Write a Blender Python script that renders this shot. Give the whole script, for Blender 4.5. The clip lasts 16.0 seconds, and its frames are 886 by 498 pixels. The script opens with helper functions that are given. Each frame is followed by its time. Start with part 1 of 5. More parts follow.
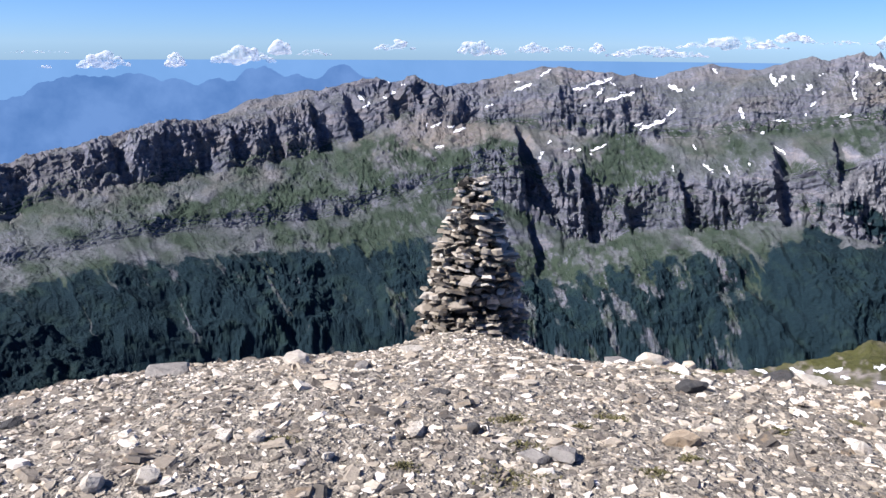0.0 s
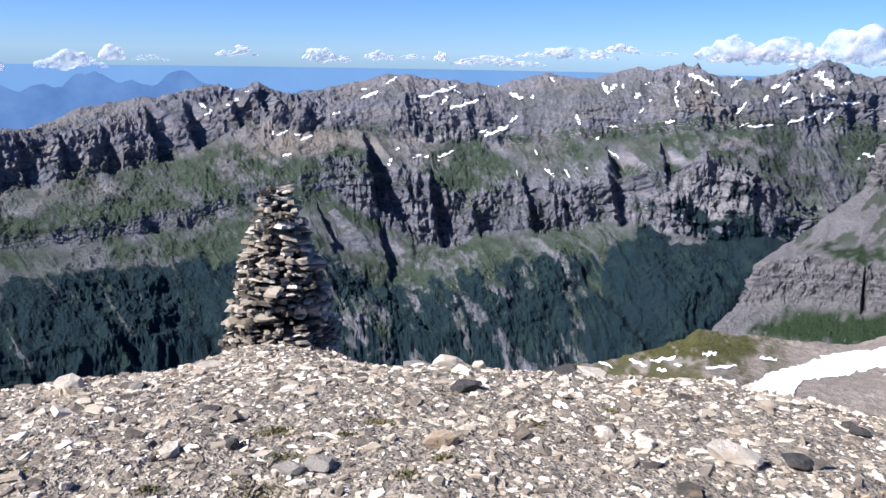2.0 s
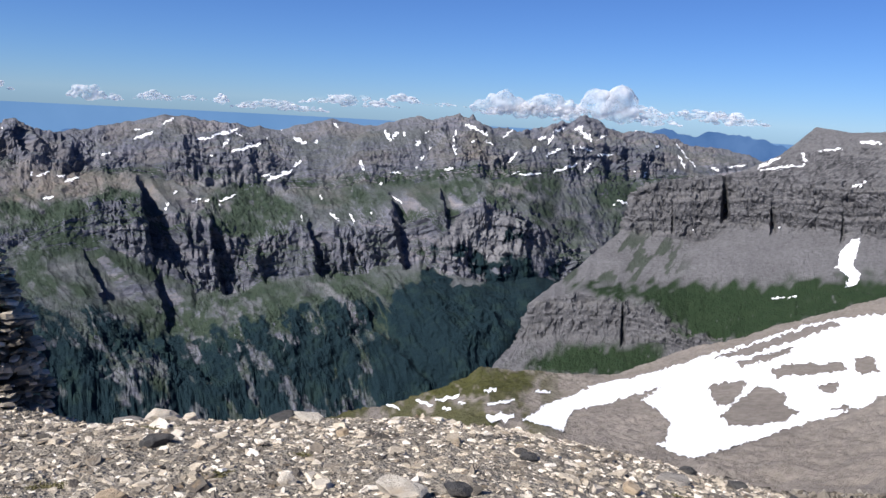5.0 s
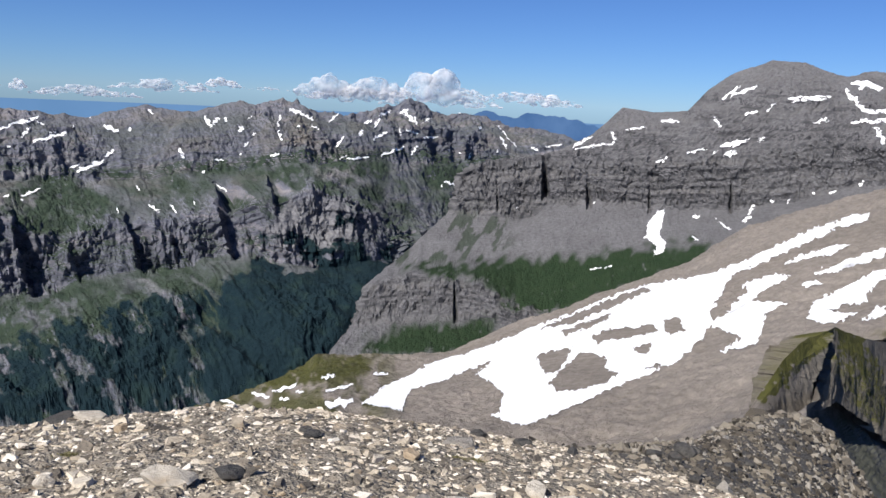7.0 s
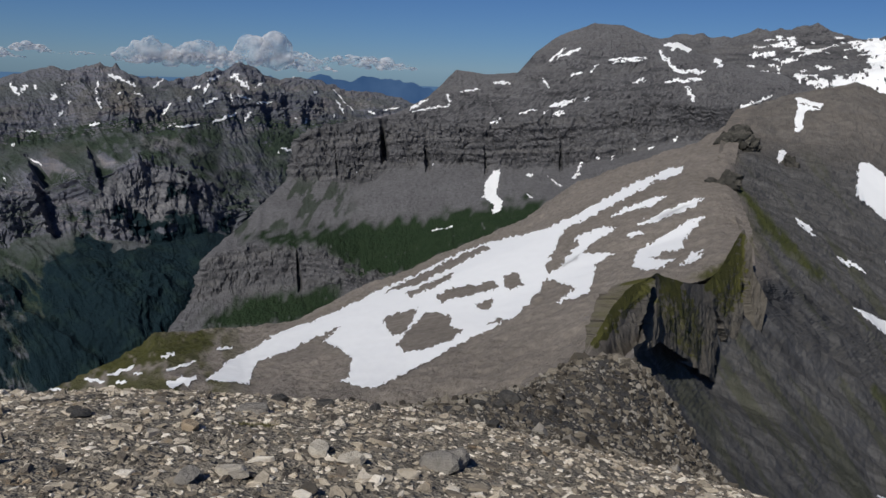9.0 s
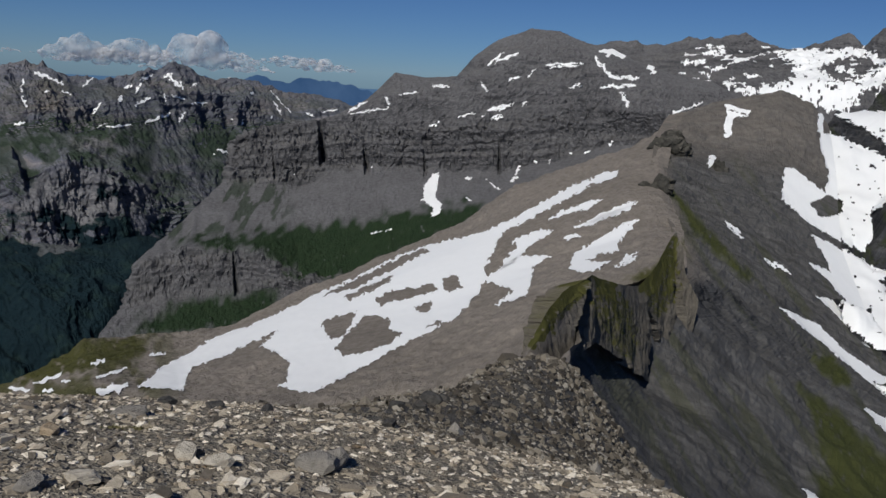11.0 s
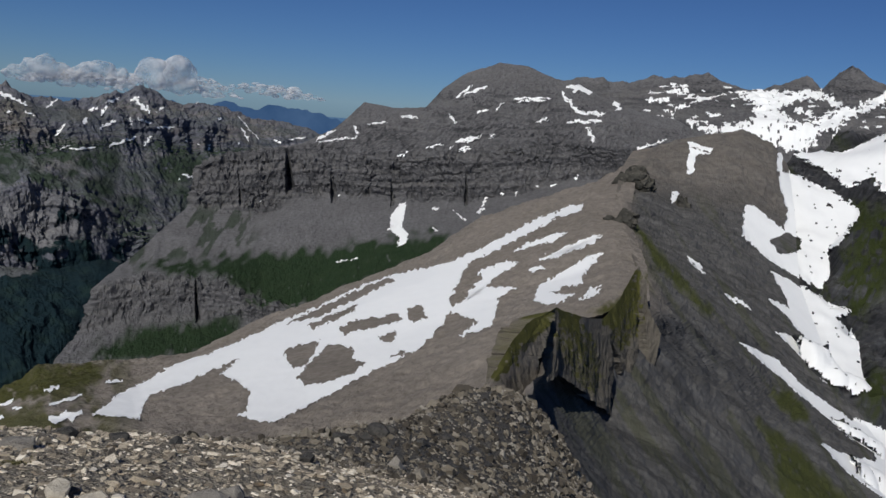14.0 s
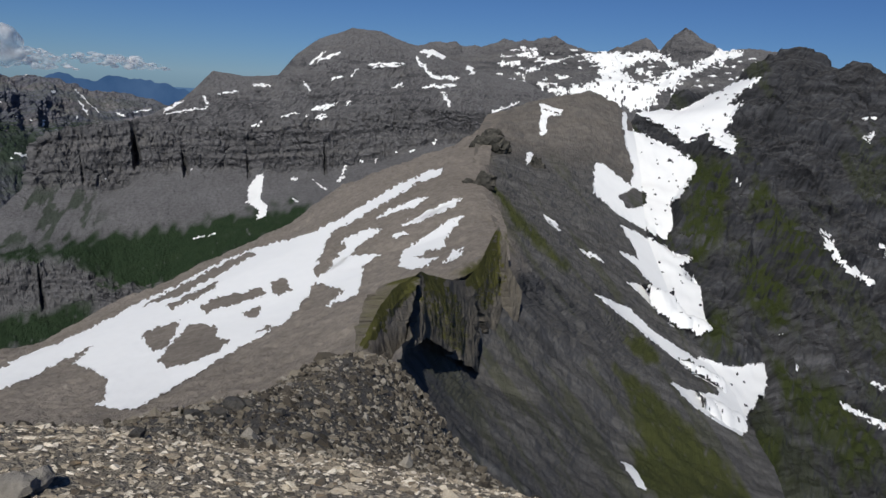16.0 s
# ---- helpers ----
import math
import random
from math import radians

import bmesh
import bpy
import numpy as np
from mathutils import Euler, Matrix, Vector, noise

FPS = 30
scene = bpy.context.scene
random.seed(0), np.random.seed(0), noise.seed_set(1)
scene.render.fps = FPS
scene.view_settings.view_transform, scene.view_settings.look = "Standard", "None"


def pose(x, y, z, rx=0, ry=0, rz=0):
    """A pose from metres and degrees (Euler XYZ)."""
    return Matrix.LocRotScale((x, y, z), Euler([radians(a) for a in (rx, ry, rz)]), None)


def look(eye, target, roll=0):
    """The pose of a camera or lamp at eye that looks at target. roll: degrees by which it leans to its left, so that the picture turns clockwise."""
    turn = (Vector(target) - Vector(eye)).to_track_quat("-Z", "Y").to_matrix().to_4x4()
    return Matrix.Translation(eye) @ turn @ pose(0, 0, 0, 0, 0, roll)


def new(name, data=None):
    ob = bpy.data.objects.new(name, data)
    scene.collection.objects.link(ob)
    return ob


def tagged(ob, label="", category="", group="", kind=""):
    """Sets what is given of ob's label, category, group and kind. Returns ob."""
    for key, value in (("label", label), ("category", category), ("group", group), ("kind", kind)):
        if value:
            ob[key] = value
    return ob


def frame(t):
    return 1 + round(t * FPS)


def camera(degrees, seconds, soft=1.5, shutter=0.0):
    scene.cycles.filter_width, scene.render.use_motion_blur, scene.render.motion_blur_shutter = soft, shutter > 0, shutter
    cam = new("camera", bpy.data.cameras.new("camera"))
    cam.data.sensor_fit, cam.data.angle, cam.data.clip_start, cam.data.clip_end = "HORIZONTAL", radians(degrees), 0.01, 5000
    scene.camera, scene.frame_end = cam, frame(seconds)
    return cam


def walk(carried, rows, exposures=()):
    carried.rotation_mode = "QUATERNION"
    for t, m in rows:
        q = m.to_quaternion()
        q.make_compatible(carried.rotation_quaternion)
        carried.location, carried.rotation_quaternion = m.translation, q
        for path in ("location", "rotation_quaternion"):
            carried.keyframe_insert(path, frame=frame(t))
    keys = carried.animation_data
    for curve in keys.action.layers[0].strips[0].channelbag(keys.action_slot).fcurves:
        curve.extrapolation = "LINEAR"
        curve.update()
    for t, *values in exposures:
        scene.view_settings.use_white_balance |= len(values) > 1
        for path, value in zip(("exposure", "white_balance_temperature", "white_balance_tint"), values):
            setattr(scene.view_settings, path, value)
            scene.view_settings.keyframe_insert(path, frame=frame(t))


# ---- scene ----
# ======== camera ========
cam = camera(58.0, 16.0)
ROWS = [
    (0, (-0.000, 0.000, 1.650), 0.03, 14.44, 0.33),
    (0.5, (0.122, -0.037, 1.654), 3.18, 13.42, 0.34),
    (1, (0.201, -0.063, 1.660), 5.02, 13.92, -0.40),
    (1.5, (0.328, -0.034, 1.642), 5.89, 13.79, 1.82),
    (2, (0.430, -0.040, 1.662), 10.92, 13.81, 1.03),
    (2.5, (0.527, -0.077, 1.674), 14.21, 12.82, 1.30),
    (3, (0.671, -0.148, 1.670), 17.40, 11.91, 3.56),
    (3.5, (0.756, -0.198, 1.673), 23.28, 11.30, 3.75),
    (3.7, (0.780, -0.176, 1.668), 22.97, 10.35, 3.62),
    (5.8, (0.997, -0.381, 1.740), 30.72, 9.52, 3.15),
    (6, (1.036, -0.394, 1.733), 31.97, 8.84, 3.09),
    (6.5, (1.098, -0.446, 1.716), 35.52, 9.06, 3.50),
    (7, (1.148, -0.481, 1.693), 38.60, 10.56, 2.74),
    (7.5, (1.199, -0.492, 1.686), 41.59, 11.00, 3.50),
    (8, (1.303, -0.529, 1.659), 44.56, 10.74, 4.64),
    (8.5, (1.390, -0.574, 1.647), 49.55, 11.74, 3.07),
    (9, (1.469, -0.648, 1.632), 50.16, 12.60, 2.29),
    (9.5, (1.512, -0.755, 1.638), 52.74, 14.99, 2.34),
    (9.7, (1.541, -0.776, 1.628), 53.72, 13.70, 2.27),
    (11.8, (1.833, -0.847, 1.565), 54.89, 11.77, 3.45),
    (12, (1.856, -0.852, 1.561), 55.17, 11.59, 3.56),
    (12.5, (1.921, -0.839, 1.531), 55.91, 10.83, 4.04),
    (13, (1.942, -0.877, 1.540), 56.80, 9.84, 3.48),
    (13.5, (2.038, -0.848, 1.499), 55.74, 10.63, 4.24),
    (14, (2.087, -0.896, 1.504), 56.92, 9.87, 4.62),
    (14.5, (2.129, -0.916, 1.471), 59.15, 9.53, 2.96),
    (15, (2.149, -1.048, 1.471), 61.01, 9.81, 3.35),
    (15.5, (2.141, -1.054, 1.419), 65.24, 10.60, 3.01),
    (16, (2.204, -1.083, 1.441), 67.00, 11.52, 3.47),
]


def aim(eye, bearing, dip, roll):
    b, d = radians(bearing), radians(dip)
    way = Vector((math.sin(b) * math.cos(d), math.cos(b) * math.cos(d), -math.sin(d)))
    return look(eye, Vector(eye) + way * 10, roll)


walk(cam, [(t, aim(e, b, d, r)) for t, e, b, d, r in ROWS],
     exposures=[(0.0, 1.0, 6250, 15), (2.5, 1.02, 6250, 15), (3.5, 0.84, 6300, 14), (7.0, 0.48, 6550, 10), (8.0, 0.24, 6600, 10), (8.5, -0.4, 6600, 9), (9.0, -0.53, 6550, 8), (12.0, -0.63, 6550, 7), (14.0, -0.6, 6550, 7), (15.0, -0.58, 6550, 7), (16.0, -0.44, 6550, 7)])

# ======== light ========
SUN_BEARING, SUN_HEIGHT = -102.0, 44.0
world = bpy.data.worlds.new("sky")
scene.world = world
world.use_nodes = True
wn = world.node_tree.nodes
sky = wn.new("ShaderNodeTexSky")
sky.sky_type = "NISHITA"
sky.sun_disc = False
sky.sun_elevation = radians(SUN_HEIGHT)
sky.sun_rotation = radians(SUN_BEARING)
sky.altitude = 2500
sky.air_density, sky.dust_density, sky.ozone_density = 1.0, 0.0, 4.0
wn["Background"].inputs["Strength"].default_value = 0.049
tint = wn.new("ShaderNodeMix")
tint.data_type, tint.blend_type = "RGBA", "MULTIPLY"
tint.inputs[0].default_value = 1.0
tint.inputs[7].default_value = (0.63, 0.91, 1.4, 1.0)
world.node_tree.links.new(sky.outputs[0], tint.inputs[6])
world.node_tree.links.new(tint.outputs[2], wn["Background"].inputs["Color"])
sun = new("sun", bpy.data.lights.new("sun", "SUN"))
sun.data.energy, sun.data.angle, sun.data.color = 5.0, radians(0.5), (1.0, 0.96, 0.9)
sb, sh = radians(SUN_BEARING), radians(SUN_HEIGHT)
sun.matrix_world = look((0, 0, 0), (-math.sin(sb) * math.cos(sh), -math.cos(sb) * math.cos(sh), -math.sin(sh)))

# ======== noise on arrays ========


def hash01(i, j, k, seed):
    n = (i * 374761393 + j * 668265263 + k * 1274126177 + seed * 974634777) & 0xFFFFFFFF
    n = ((n ^ (n >> 13)) * 1274126177) & 0xFFFFFFFF
    n = n ^ (n >> 16)
    return (n & 0xFFFF).astype(np.float32) / 32767.5 - 1.0


def grain(x, y, z, seed=0):
    """Smooth value noise, about -1 to 1."""
    i, j, k = (np.floor(c).astype(np.int64) for c in (x, y, z))
    fx, fy, fz = (c - np.floor(c) for c in (x, y, z))
    fx, fy, fz = (c * c * (3 - 2 * c) for c in (fx, fy, fz))
    out = 0
    for a, wx in ((0, 1 - fx), (1, fx)):
        for b, wy in ((0, 1 - fy), (1, fy)):
            for c, wz in ((0, 1 - fz), (1, fz)):
                out = out + wx * wy * wz * hash01(i + a, j + b, k + c, seed)
    return out


def fbm(x, y, z, octaves, seed=0, gain=0.5):
    out, amp = 0, 1.0
    for o in range(octaves):
        s = 2.03 ** o
        out = out + amp * grain(x * s + 17.3 * o, y * s - 9.1 * o, z * s + 4.7 * o, seed + o)
        amp *= gain
    return out


def ridged(x, y, z, octaves, seed=0, gain=0.5):
    out, amp = 0, 1.0
    for o in range(octaves):
        s = 2.07 ** o
        out = out + amp * (1 - 2 * np.abs(grain(x * s + 5.1 * o, y * s + 3.3 * o, z * s - 8.9 * o, seed + o)))
        amp *= gain
    return out


# ======== materials ========


class Mat:
    """A node material and short ways to add nodes."""

    def __init__(self, name, rough=0.9):
        self.m = bpy.data.materials.new(name)
        self.m.use_nodes = True
        self.t = self.m.node_tree
        self.b = self.t.nodes["Principled BSDF"]
        self.b.inputs["Roughness"].default_value = rough
        self.b.inputs["Specular IOR Level"].default_value = 0.25

    def link(self, a, b):
        self.t.links.new(a, b)

    def node(self, kind, **sets):
        n = self.t.nodes.new("ShaderNode" + kind)
        for k, v in sets.items():
            n.inputs[k].default_value = v
        return n

    def pos(self, scale=(1, 1, 1)):
        g, m = self.node("NewGeometry"), self.node("Mapping", Scale=scale)
        self.link(g.outputs["Position"], m.inputs["Vector"])
        return m.outputs[0]

    def noise(self, scale, detail=4, vec=None, rough=0.6, warp=0.0):
        n = self.node("TexNoise", Scale=scale, Detail=detail, Roughness=rough, Distortion=warp)
        self.link(vec if vec else self.pos(), n.inputs["Vector"])
        return n.outputs["Fac"]

    def attr(self, name):
        n = self.node("Attribute")
        n.attribute_name = name
        return n.outputs["Fac"]

    def ramp(self, fac, *stops):
        n = self.node("ValToRGB")
        e = n.color_ramp.elements
        while len(e) < len(stops):
            e.new(0.5)
        for el, (p, c) in zip(e, stops):
            el.position = p
            el.color = (*c, 1) if isinstance(c, tuple) else (c, c, c, 1)
        self.link(fac, n.inputs[0])
        return n.outputs[0]

    def mix(self, fac, a, b, how="MIX"):
        n = self.t.nodes.new("ShaderNodeMix")
        n.data_type, n.blend_type = "RGBA", how
        for s, v in ((n.inputs[0], fac), (n.inputs[6], a), (n.inputs[7], b)):
            if isinstance(v, tuple):
                s.default_value = (*v, 1)
            elif isinstance(v, float):
                s.default_value = v
            else:
                self.link(v, s)
        return n.outputs[2]

    def math(self, op, a, b=0.0):
        n = self.t.nodes.new("ShaderNodeMath")
        n.operation = op
        for s, v in zip(n.inputs, (a, b)):
            if isinstance(v, (int, float)):
                s.default_value = v
            else:
                self.link(v, s)
        return n.outputs[0]

    def colour(self, c):
        if isinstance(c, tuple):
            self.b.inputs["Base Color"].default_value = (*c, 1)
        else:
            self.link(c, self.b.inputs["Base Color"])
        return self

    def bump(self, height, distance, strength=1.0):
        n = self.node("Bump", Strength=strength, Distance=distance)
        self.link(height, n.inputs["Height"])
        self.link(n.outputs[0], self.b.inputs["Normal"])
        return self


def mountain_rock(name, dark, light, tint, strata=55.0, scree=(0.2, 0.185, 0.17), fine=0.06, rough=13.0, fall=(0.83, 0.55), grass=((0.02, 0.036, 0.024), (0.056, 0.072, 0.044)), streak=0.0, dip=0.0):
    """Layered alpine rock with scree on the gentle parts, turf and forest where the attributes say."""
    m = Mat(name, 0.95)
    m.b.inputs["Specular IOR Level"].default_value = 0.1
    warp = m.noise(0.004, 3)
    z = m.node("SeparateXYZ")
    m.link(m.pos(), z.inputs[0])
    layer = m.node("TexNoise", Scale=1.0, Detail=5.0, Roughness=0.65)
    comb = m.node("CombineXYZ")
    m.link(m.math("MULTIPLY", z.outputs[0], 0.0016), comb.inputs[0])
    m.link(m.math("MULTIPLY", z.outputs[1], 0.0016), comb.inputs[1])
    m.link(m.math("ADD", m.math("ADD", m.math("MULTIPLY", z.outputs[2], 1.6 / strata), m.math("MULTIPLY", z.outputs[0], -dip * 1.6 / strata)), m.math("MULTIPLY", warp, 3.0)), comb.inputs[2])
    m.link(comb.outputs[0], layer.inputs["Vector"])
    spots = m.noise(fine, 8, rough=0.7)
    rock = m.ramp(layer.outputs["Fac"], (0.3, dark), (0.52, light), (0.7, tint))
    rock = m.mix(0.55, rock, m.ramp(spots, (0.3, 0.25), (0.75, 0.8)), "OVERLAY")
    slope = m.node("SeparateXYZ")
    geo = m.node("NewGeometry")
    m.link(geo.outputs["True Normal"], slope.inputs[0])
    flat = m.math("ADD", slope.outputs[2], m.math("MULTIPLY", m.math("SUBTRACT", m.noise(fine * 0.5, 5), 0.5), 0.5))
    loose = m.mix(m.ramp(spots, (0.35, 0.0), (0.7, 1.0)), tuple(c * 0.75 for c in scree), tuple(min(1, c * 1.2) for c in scree))
    col = m.mix(m.ramp(flat, (0.62, 0.0), (0.78, 1.0)), rock, loose)
    if streak:
        at, flow = m.pos(), m.node("CombineXYZ")
        for slot, way in ((0, (fall[0] * 0.1, fall[1] * 0.1, 0.0)), (1, (fall[1] * 0.008, -fall[0] * 0.008, 0.0))):
            dot = m.node("VectorMath")
            dot.operation = "DOT_PRODUCT"
            dot.inputs[1].default_value = way
            m.link(at, dot.inputs[0])
            m.link(dot.outputs["Value"], flow.inputs[slot])
        runs = m.noise(1.0, 7, vec=flow.outputs[0], rough=0.65, warp=0.3)
        col = m.mix(streak, col, m.ramp(runs, (0.35, 0.12), (0.65, 0.86)), "OVERLAY")
    col = m.mix(0.35, col, m.ramp(m.noise(0.011, 4), (0.35, 0.35), (0.65, 0.65)), "OVERLAY")
    col = m.mix(m.math("MULTIPLY", m.attr("earth"), m.ramp(m.noise(0.03, 6, rough=0.7), (0.3, 0.4), (0.6, 1.0))), col, m.mix(spots, (0.13, 0.115, 0.1), (0.23, 0.2, 0.175)))
    col = m.mix(m.math("MULTIPLY", m.attr("pale"), m.ramp(spots, (0.25, 0.5), (0.6, 1.0))), col, m.mix(m.ramp(m.math("ADD", m.math("MULTIPLY", layer.outputs["Fac"], 0.5), m.math("MULTIPLY", spots, 0.5)), (0.38, 0.0), (0.58, 1.0)), (0.11, 0.112, 0.125), (0.26, 0.255, 0.262)))
    turf = m.mix(m.noise(fine * 0.35, 6), *grass)
    veg = m.math("MULTIPLY", m.attr("veg"), m.math("MULTIPLY", m.ramp(m.math("ADD", flat, m.math("MULTIPLY", m.attr("veg"), 0.35)), (0.45, 0.0), (0.75, 1.0)), m.math("SUBTRACT", 1.0, m.attr("pale"))))
    col = m.mix(veg, col, turf)
    # Spruce greens shifted to blue: distance haze is put into the forest colour.
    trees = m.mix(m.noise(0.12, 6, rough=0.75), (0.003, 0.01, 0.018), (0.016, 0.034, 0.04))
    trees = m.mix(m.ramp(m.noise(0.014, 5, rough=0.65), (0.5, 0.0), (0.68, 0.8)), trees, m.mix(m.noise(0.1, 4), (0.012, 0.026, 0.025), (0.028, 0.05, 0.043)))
    edge = m.math("ADD", m.attr("wood"), m.math("MULTIPLY", m.math("SUBTRACT", m.noise(0.02, 7, rough=0.7), 0.5), 1.1))
    col = m.mix(m.ramp(edge, (0.45, 0.0), (0.6, 1.0)), col, trees)
    m.colour(col)
    m.bump(m.math("ADD", spots, m.math("MULTIPLY", layer.outputs["Fac"], 0.8)), rough, 0.9)
    return m.m


def snow_material():
    m = Mat("old_snow", 0.6)
    m.colour(m.mix(m.noise(0.08, 6), (0.9, 0.91, 0.92), (0.96, 0.96, 0.96)))
    m.bump(m.noise(0.3, 5), 0.5, 0.2)
    return m.m


SNOW = snow_material()

# ======== terrain sheets ========
# Crest, cliff and foot lines of each mountain, in metres east, north and up from the summit.
RANGE_0 = [(-1817, 2714, -481), (-1599, 2865, -428), (-1391, 3002, -383), (-1252, 3090, -346), (-1104, 3175, -315), (-958, 3250, -303), (-801, 3327, -232), (-671, 3380, -211), (-536, 3428, -190), (-398, 3468, -168), (-291, 3495, -129), (-208, 3509, -169), (-123, 3523, -136), (-62, 3528, -175), (110, 3539, -165), (280, 3537, -126), (448, 3521, -86), (591, 3499, -104), (708, 3477, -117), (890, 3434, -133), (1102, 3374, -70), (1222, 3332, -96), (1404, 3260, -60), (1559, 3189, -24), (1698, 3133, -39), (1898, 3126, -78), (2295, 3186, 3), (2488, 3212, -64), (2811, 3224, -69), (2949, 3207, -119), (3174, 3127, -133), (3435, 2856, -228)]
RANGE_1 = [(-1714, 2560, -463), (-1509, 2700, -419), (-1313, 2830, -378), (-1042, 2994, -313), (-779, 3122, -315), (-636, 3182, -287), (-443, 3250, -236), (-310, 3283, -249), (-116, 3324, -142), (-35, 3329, -217), (151, 3333, -274), (380, 3323, -192), (606, 3288, -211), (825, 3238, -240), (1031, 3179, -235), (1156, 3140, -160), (1330, 3071, -160), (1542, 2971, -156), (1800, 2948, -168), (2115, 2996, -123), (2463, 3040, -139), (2791, 3023, -179), (3044, 2913, -202), (3213, 2727, -245)]
RANGE_2 = [(-1673, 2453, -634), (-1474, 2595, -583), (-1329, 2702, -516), (-1090, 2848, -501), (-820, 2994, -461), (-623, 3081, -440), (-412, 3158, -383), (-237, 3206, -321), (-102, 3233, -267), (34, 3242, -300), (262, 3238, -322), (486, 3211, -340), (703, 3169, -346), (1012, 3084, -357), (1131, 3046, -325), (1301, 2978, -314), (1508, 2885, -276), (1763, 2868, -268), (2078, 2917, -266), (2419, 2958, -288), (2734, 2936, -306), (2973, 2823, -315), (3135, 2646, -315)]
RANGE_3 = [(-1511, 2195, -651), (-1332, 2322, -617), (-1061, 2504, -570), (-743, 2678, -558), (-470, 2790, -549), (-275, 2851, -523), (-51, 2898, -468), (155, 2919, -382), (278, 2914, -365), (442, 2883, -438), (641, 2834, -511), (828, 2794, -459), (1007, 2732, -471), (1171, 2680, -384), (1309, 2617, -376), (1474, 2577, -348), (1658, 2586, -413), (1839, 2604, -529), (1995, 2624, -581), (2212, 2640, -613), (2491, 2603, -660), (2830, 2313, -675)]
RANGE_4 = [(-1479, 2137, -683), (-1304, 2262, -652), (-1039, 2440, -610), (-728, 2610, -602), (-461, 2720, -599), (-269, 2780, -577), (-50, 2826, -534), (154, 2836, -524), (275, 2823, -552), (436, 2778, -666), (630, 2746, -641), (815, 2703, -616), (990, 2649, -593), (1184, 2579, -547), (1281, 2523, -589), (1449, 2484, -626), (1631, 2507, -615), (1806, 2535, -649), (1959, 2556, -682), (2171, 2569, -716), (2440, 2527, -764), (2764, 2233, -795)]
RANGE_5 = [(-1365, 1952, -716), (-1205, 2067, -692), (-960, 2232, -659), (-672, 2382, -684), (-426, 2487, -675), (-249, 2531, -705), (-45, 2574, -677), (144, 2577, -697), (312, 2538, -783), (495, 2517, -756), (670, 2495, -691), (917, 2431, -635), (1140, 2337, -627), (1183, 2313, -637), (1460, 2303, -624), (1618, 2327, -657), (1872, 2359, -718), (2256, 2316, -815), (2547, 2034, -857)]
RANGE_6 = [(-1257, 1770, -764), (-1109, 1875, -747), (-756, 2083, -778), (-311, 2275, -793), (29, 2331, -811), (288, 2310, -839), (538, 2259, -855), (845, 2181, -806), (1117, 2079, -767), (1136, 2075, -771), (1349, 2099, -737), (1731, 2157, -799), (2338, 1837, -939)]
RANGE_7 = [(-1190, 1636, -884), (-1048, 1723, -901), (-581, 1964, -990), (192, 2107, -1077), (1062, 1911, -972), (1071, 1917, -956), (1281, 1948, -956), (1770, 2011, -1035), (2207, 1692, -1104)]
RANGE = (RANGE_0, RANGE_1, RANGE_2, RANGE_3, RANGE_4, RANGE_5, RANGE_6, RANGE_7)
DOME_0 = [(2185, 2051, -151), (2255, 1978, -95), (2320, 1903, 7), (2385, 1821, -5), (2458, 1721, 6), (2490, 1673, 81), (2531, 1606, 139), (2591, 1503, 186), (2641, 1414, 181), (2691, 1322, 143), (2717, 1268, 137), (2761, 1174, 93), (2814, 1042, 51), (2859, 913, 30), (2882, 837, -4), (2933, 637, -48), (2965, 462, -81)]
DOME_1 = [(1963, 1919, -174), (2067, 1810, -134), (2129, 1741, -81), (2255, 1576, -31), (2356, 1420, 36), (2447, 1256, 47), (2528, 1085, 3), (2595, 914, -31), (2644, 761, -57), (2689, 578, -87), (2718, 418, -108)]
DOME_2 = [(1585, 1921, -220), (1650, 1870, -180), (1773, 1756, -169), (1890, 1630, -163), (1999, 1494, -154), (2146, 1280, -112), (2229, 1133, -67), (2301, 979, -73), (2360, 825, -78), (2408, 671, -99), (2469, 373, -145)]
DOME_3 = [(1508, 1864, -332), (1587, 1796, -338), (1671, 1718, -343), (1733, 1664, -298), (1813, 1579, -279), (1930, 1433, -283), (2073, 1223, -264), (2156, 1081, -213), (2214, 966, -170), (2284, 790, -147), (2330, 639, -166), (2388, 352, -200)]
DOME_4 = [(1181, 1684, -424), (1258, 1630, -415), (1366, 1543, -404), (1481, 1437, -392), (1572, 1342, -377), (1666, 1229, -355), (1754, 1112, -317), (1831, 990, -284), (1927, 798, -252), (2015, 539, -254), (2064, 291, -264)]
DOME_5 = [(1008, 1549, -441), (1085, 1505, -409), (1183, 1430, -407), (1229, 1387, -419), (1271, 1337, -457), (1361, 1242, -467), (1454, 1149, -423), (1577, 993, -372), (1680, 825, -330), (1814, 473, -316), (1858, 249, -321)]
DOME_6 = [(942, 1504, -522), (1002, 1470, -508), (1070, 1425, -498), (1155, 1358, -494), (1210, 1307, -500), (1281, 1236, -505), (1359, 1151, -503), (1520, 948, -464), (1622, 786, -422), (1756, 448, -379), (1799, 233, -369)]
DOME_7 = [(822, 1390, -529), (882, 1352, -532), (969, 1291, -534), (1047, 1229, -531), (1166, 1122, -521), (1280, 1004, -494), (1388, 862, -472), (1601, 400, -414), (1641, 203, -401)]
DOME_8 = [(745, 1299, -563), (872, 1212, -575), (1106, 999, -583), (1520, 173, -472)]
DOME = (DOME_0, DOME_1, DOME_2, DOME_3, DOME_4, DOME_5, DOME_6, DOME_7, DOME_8)
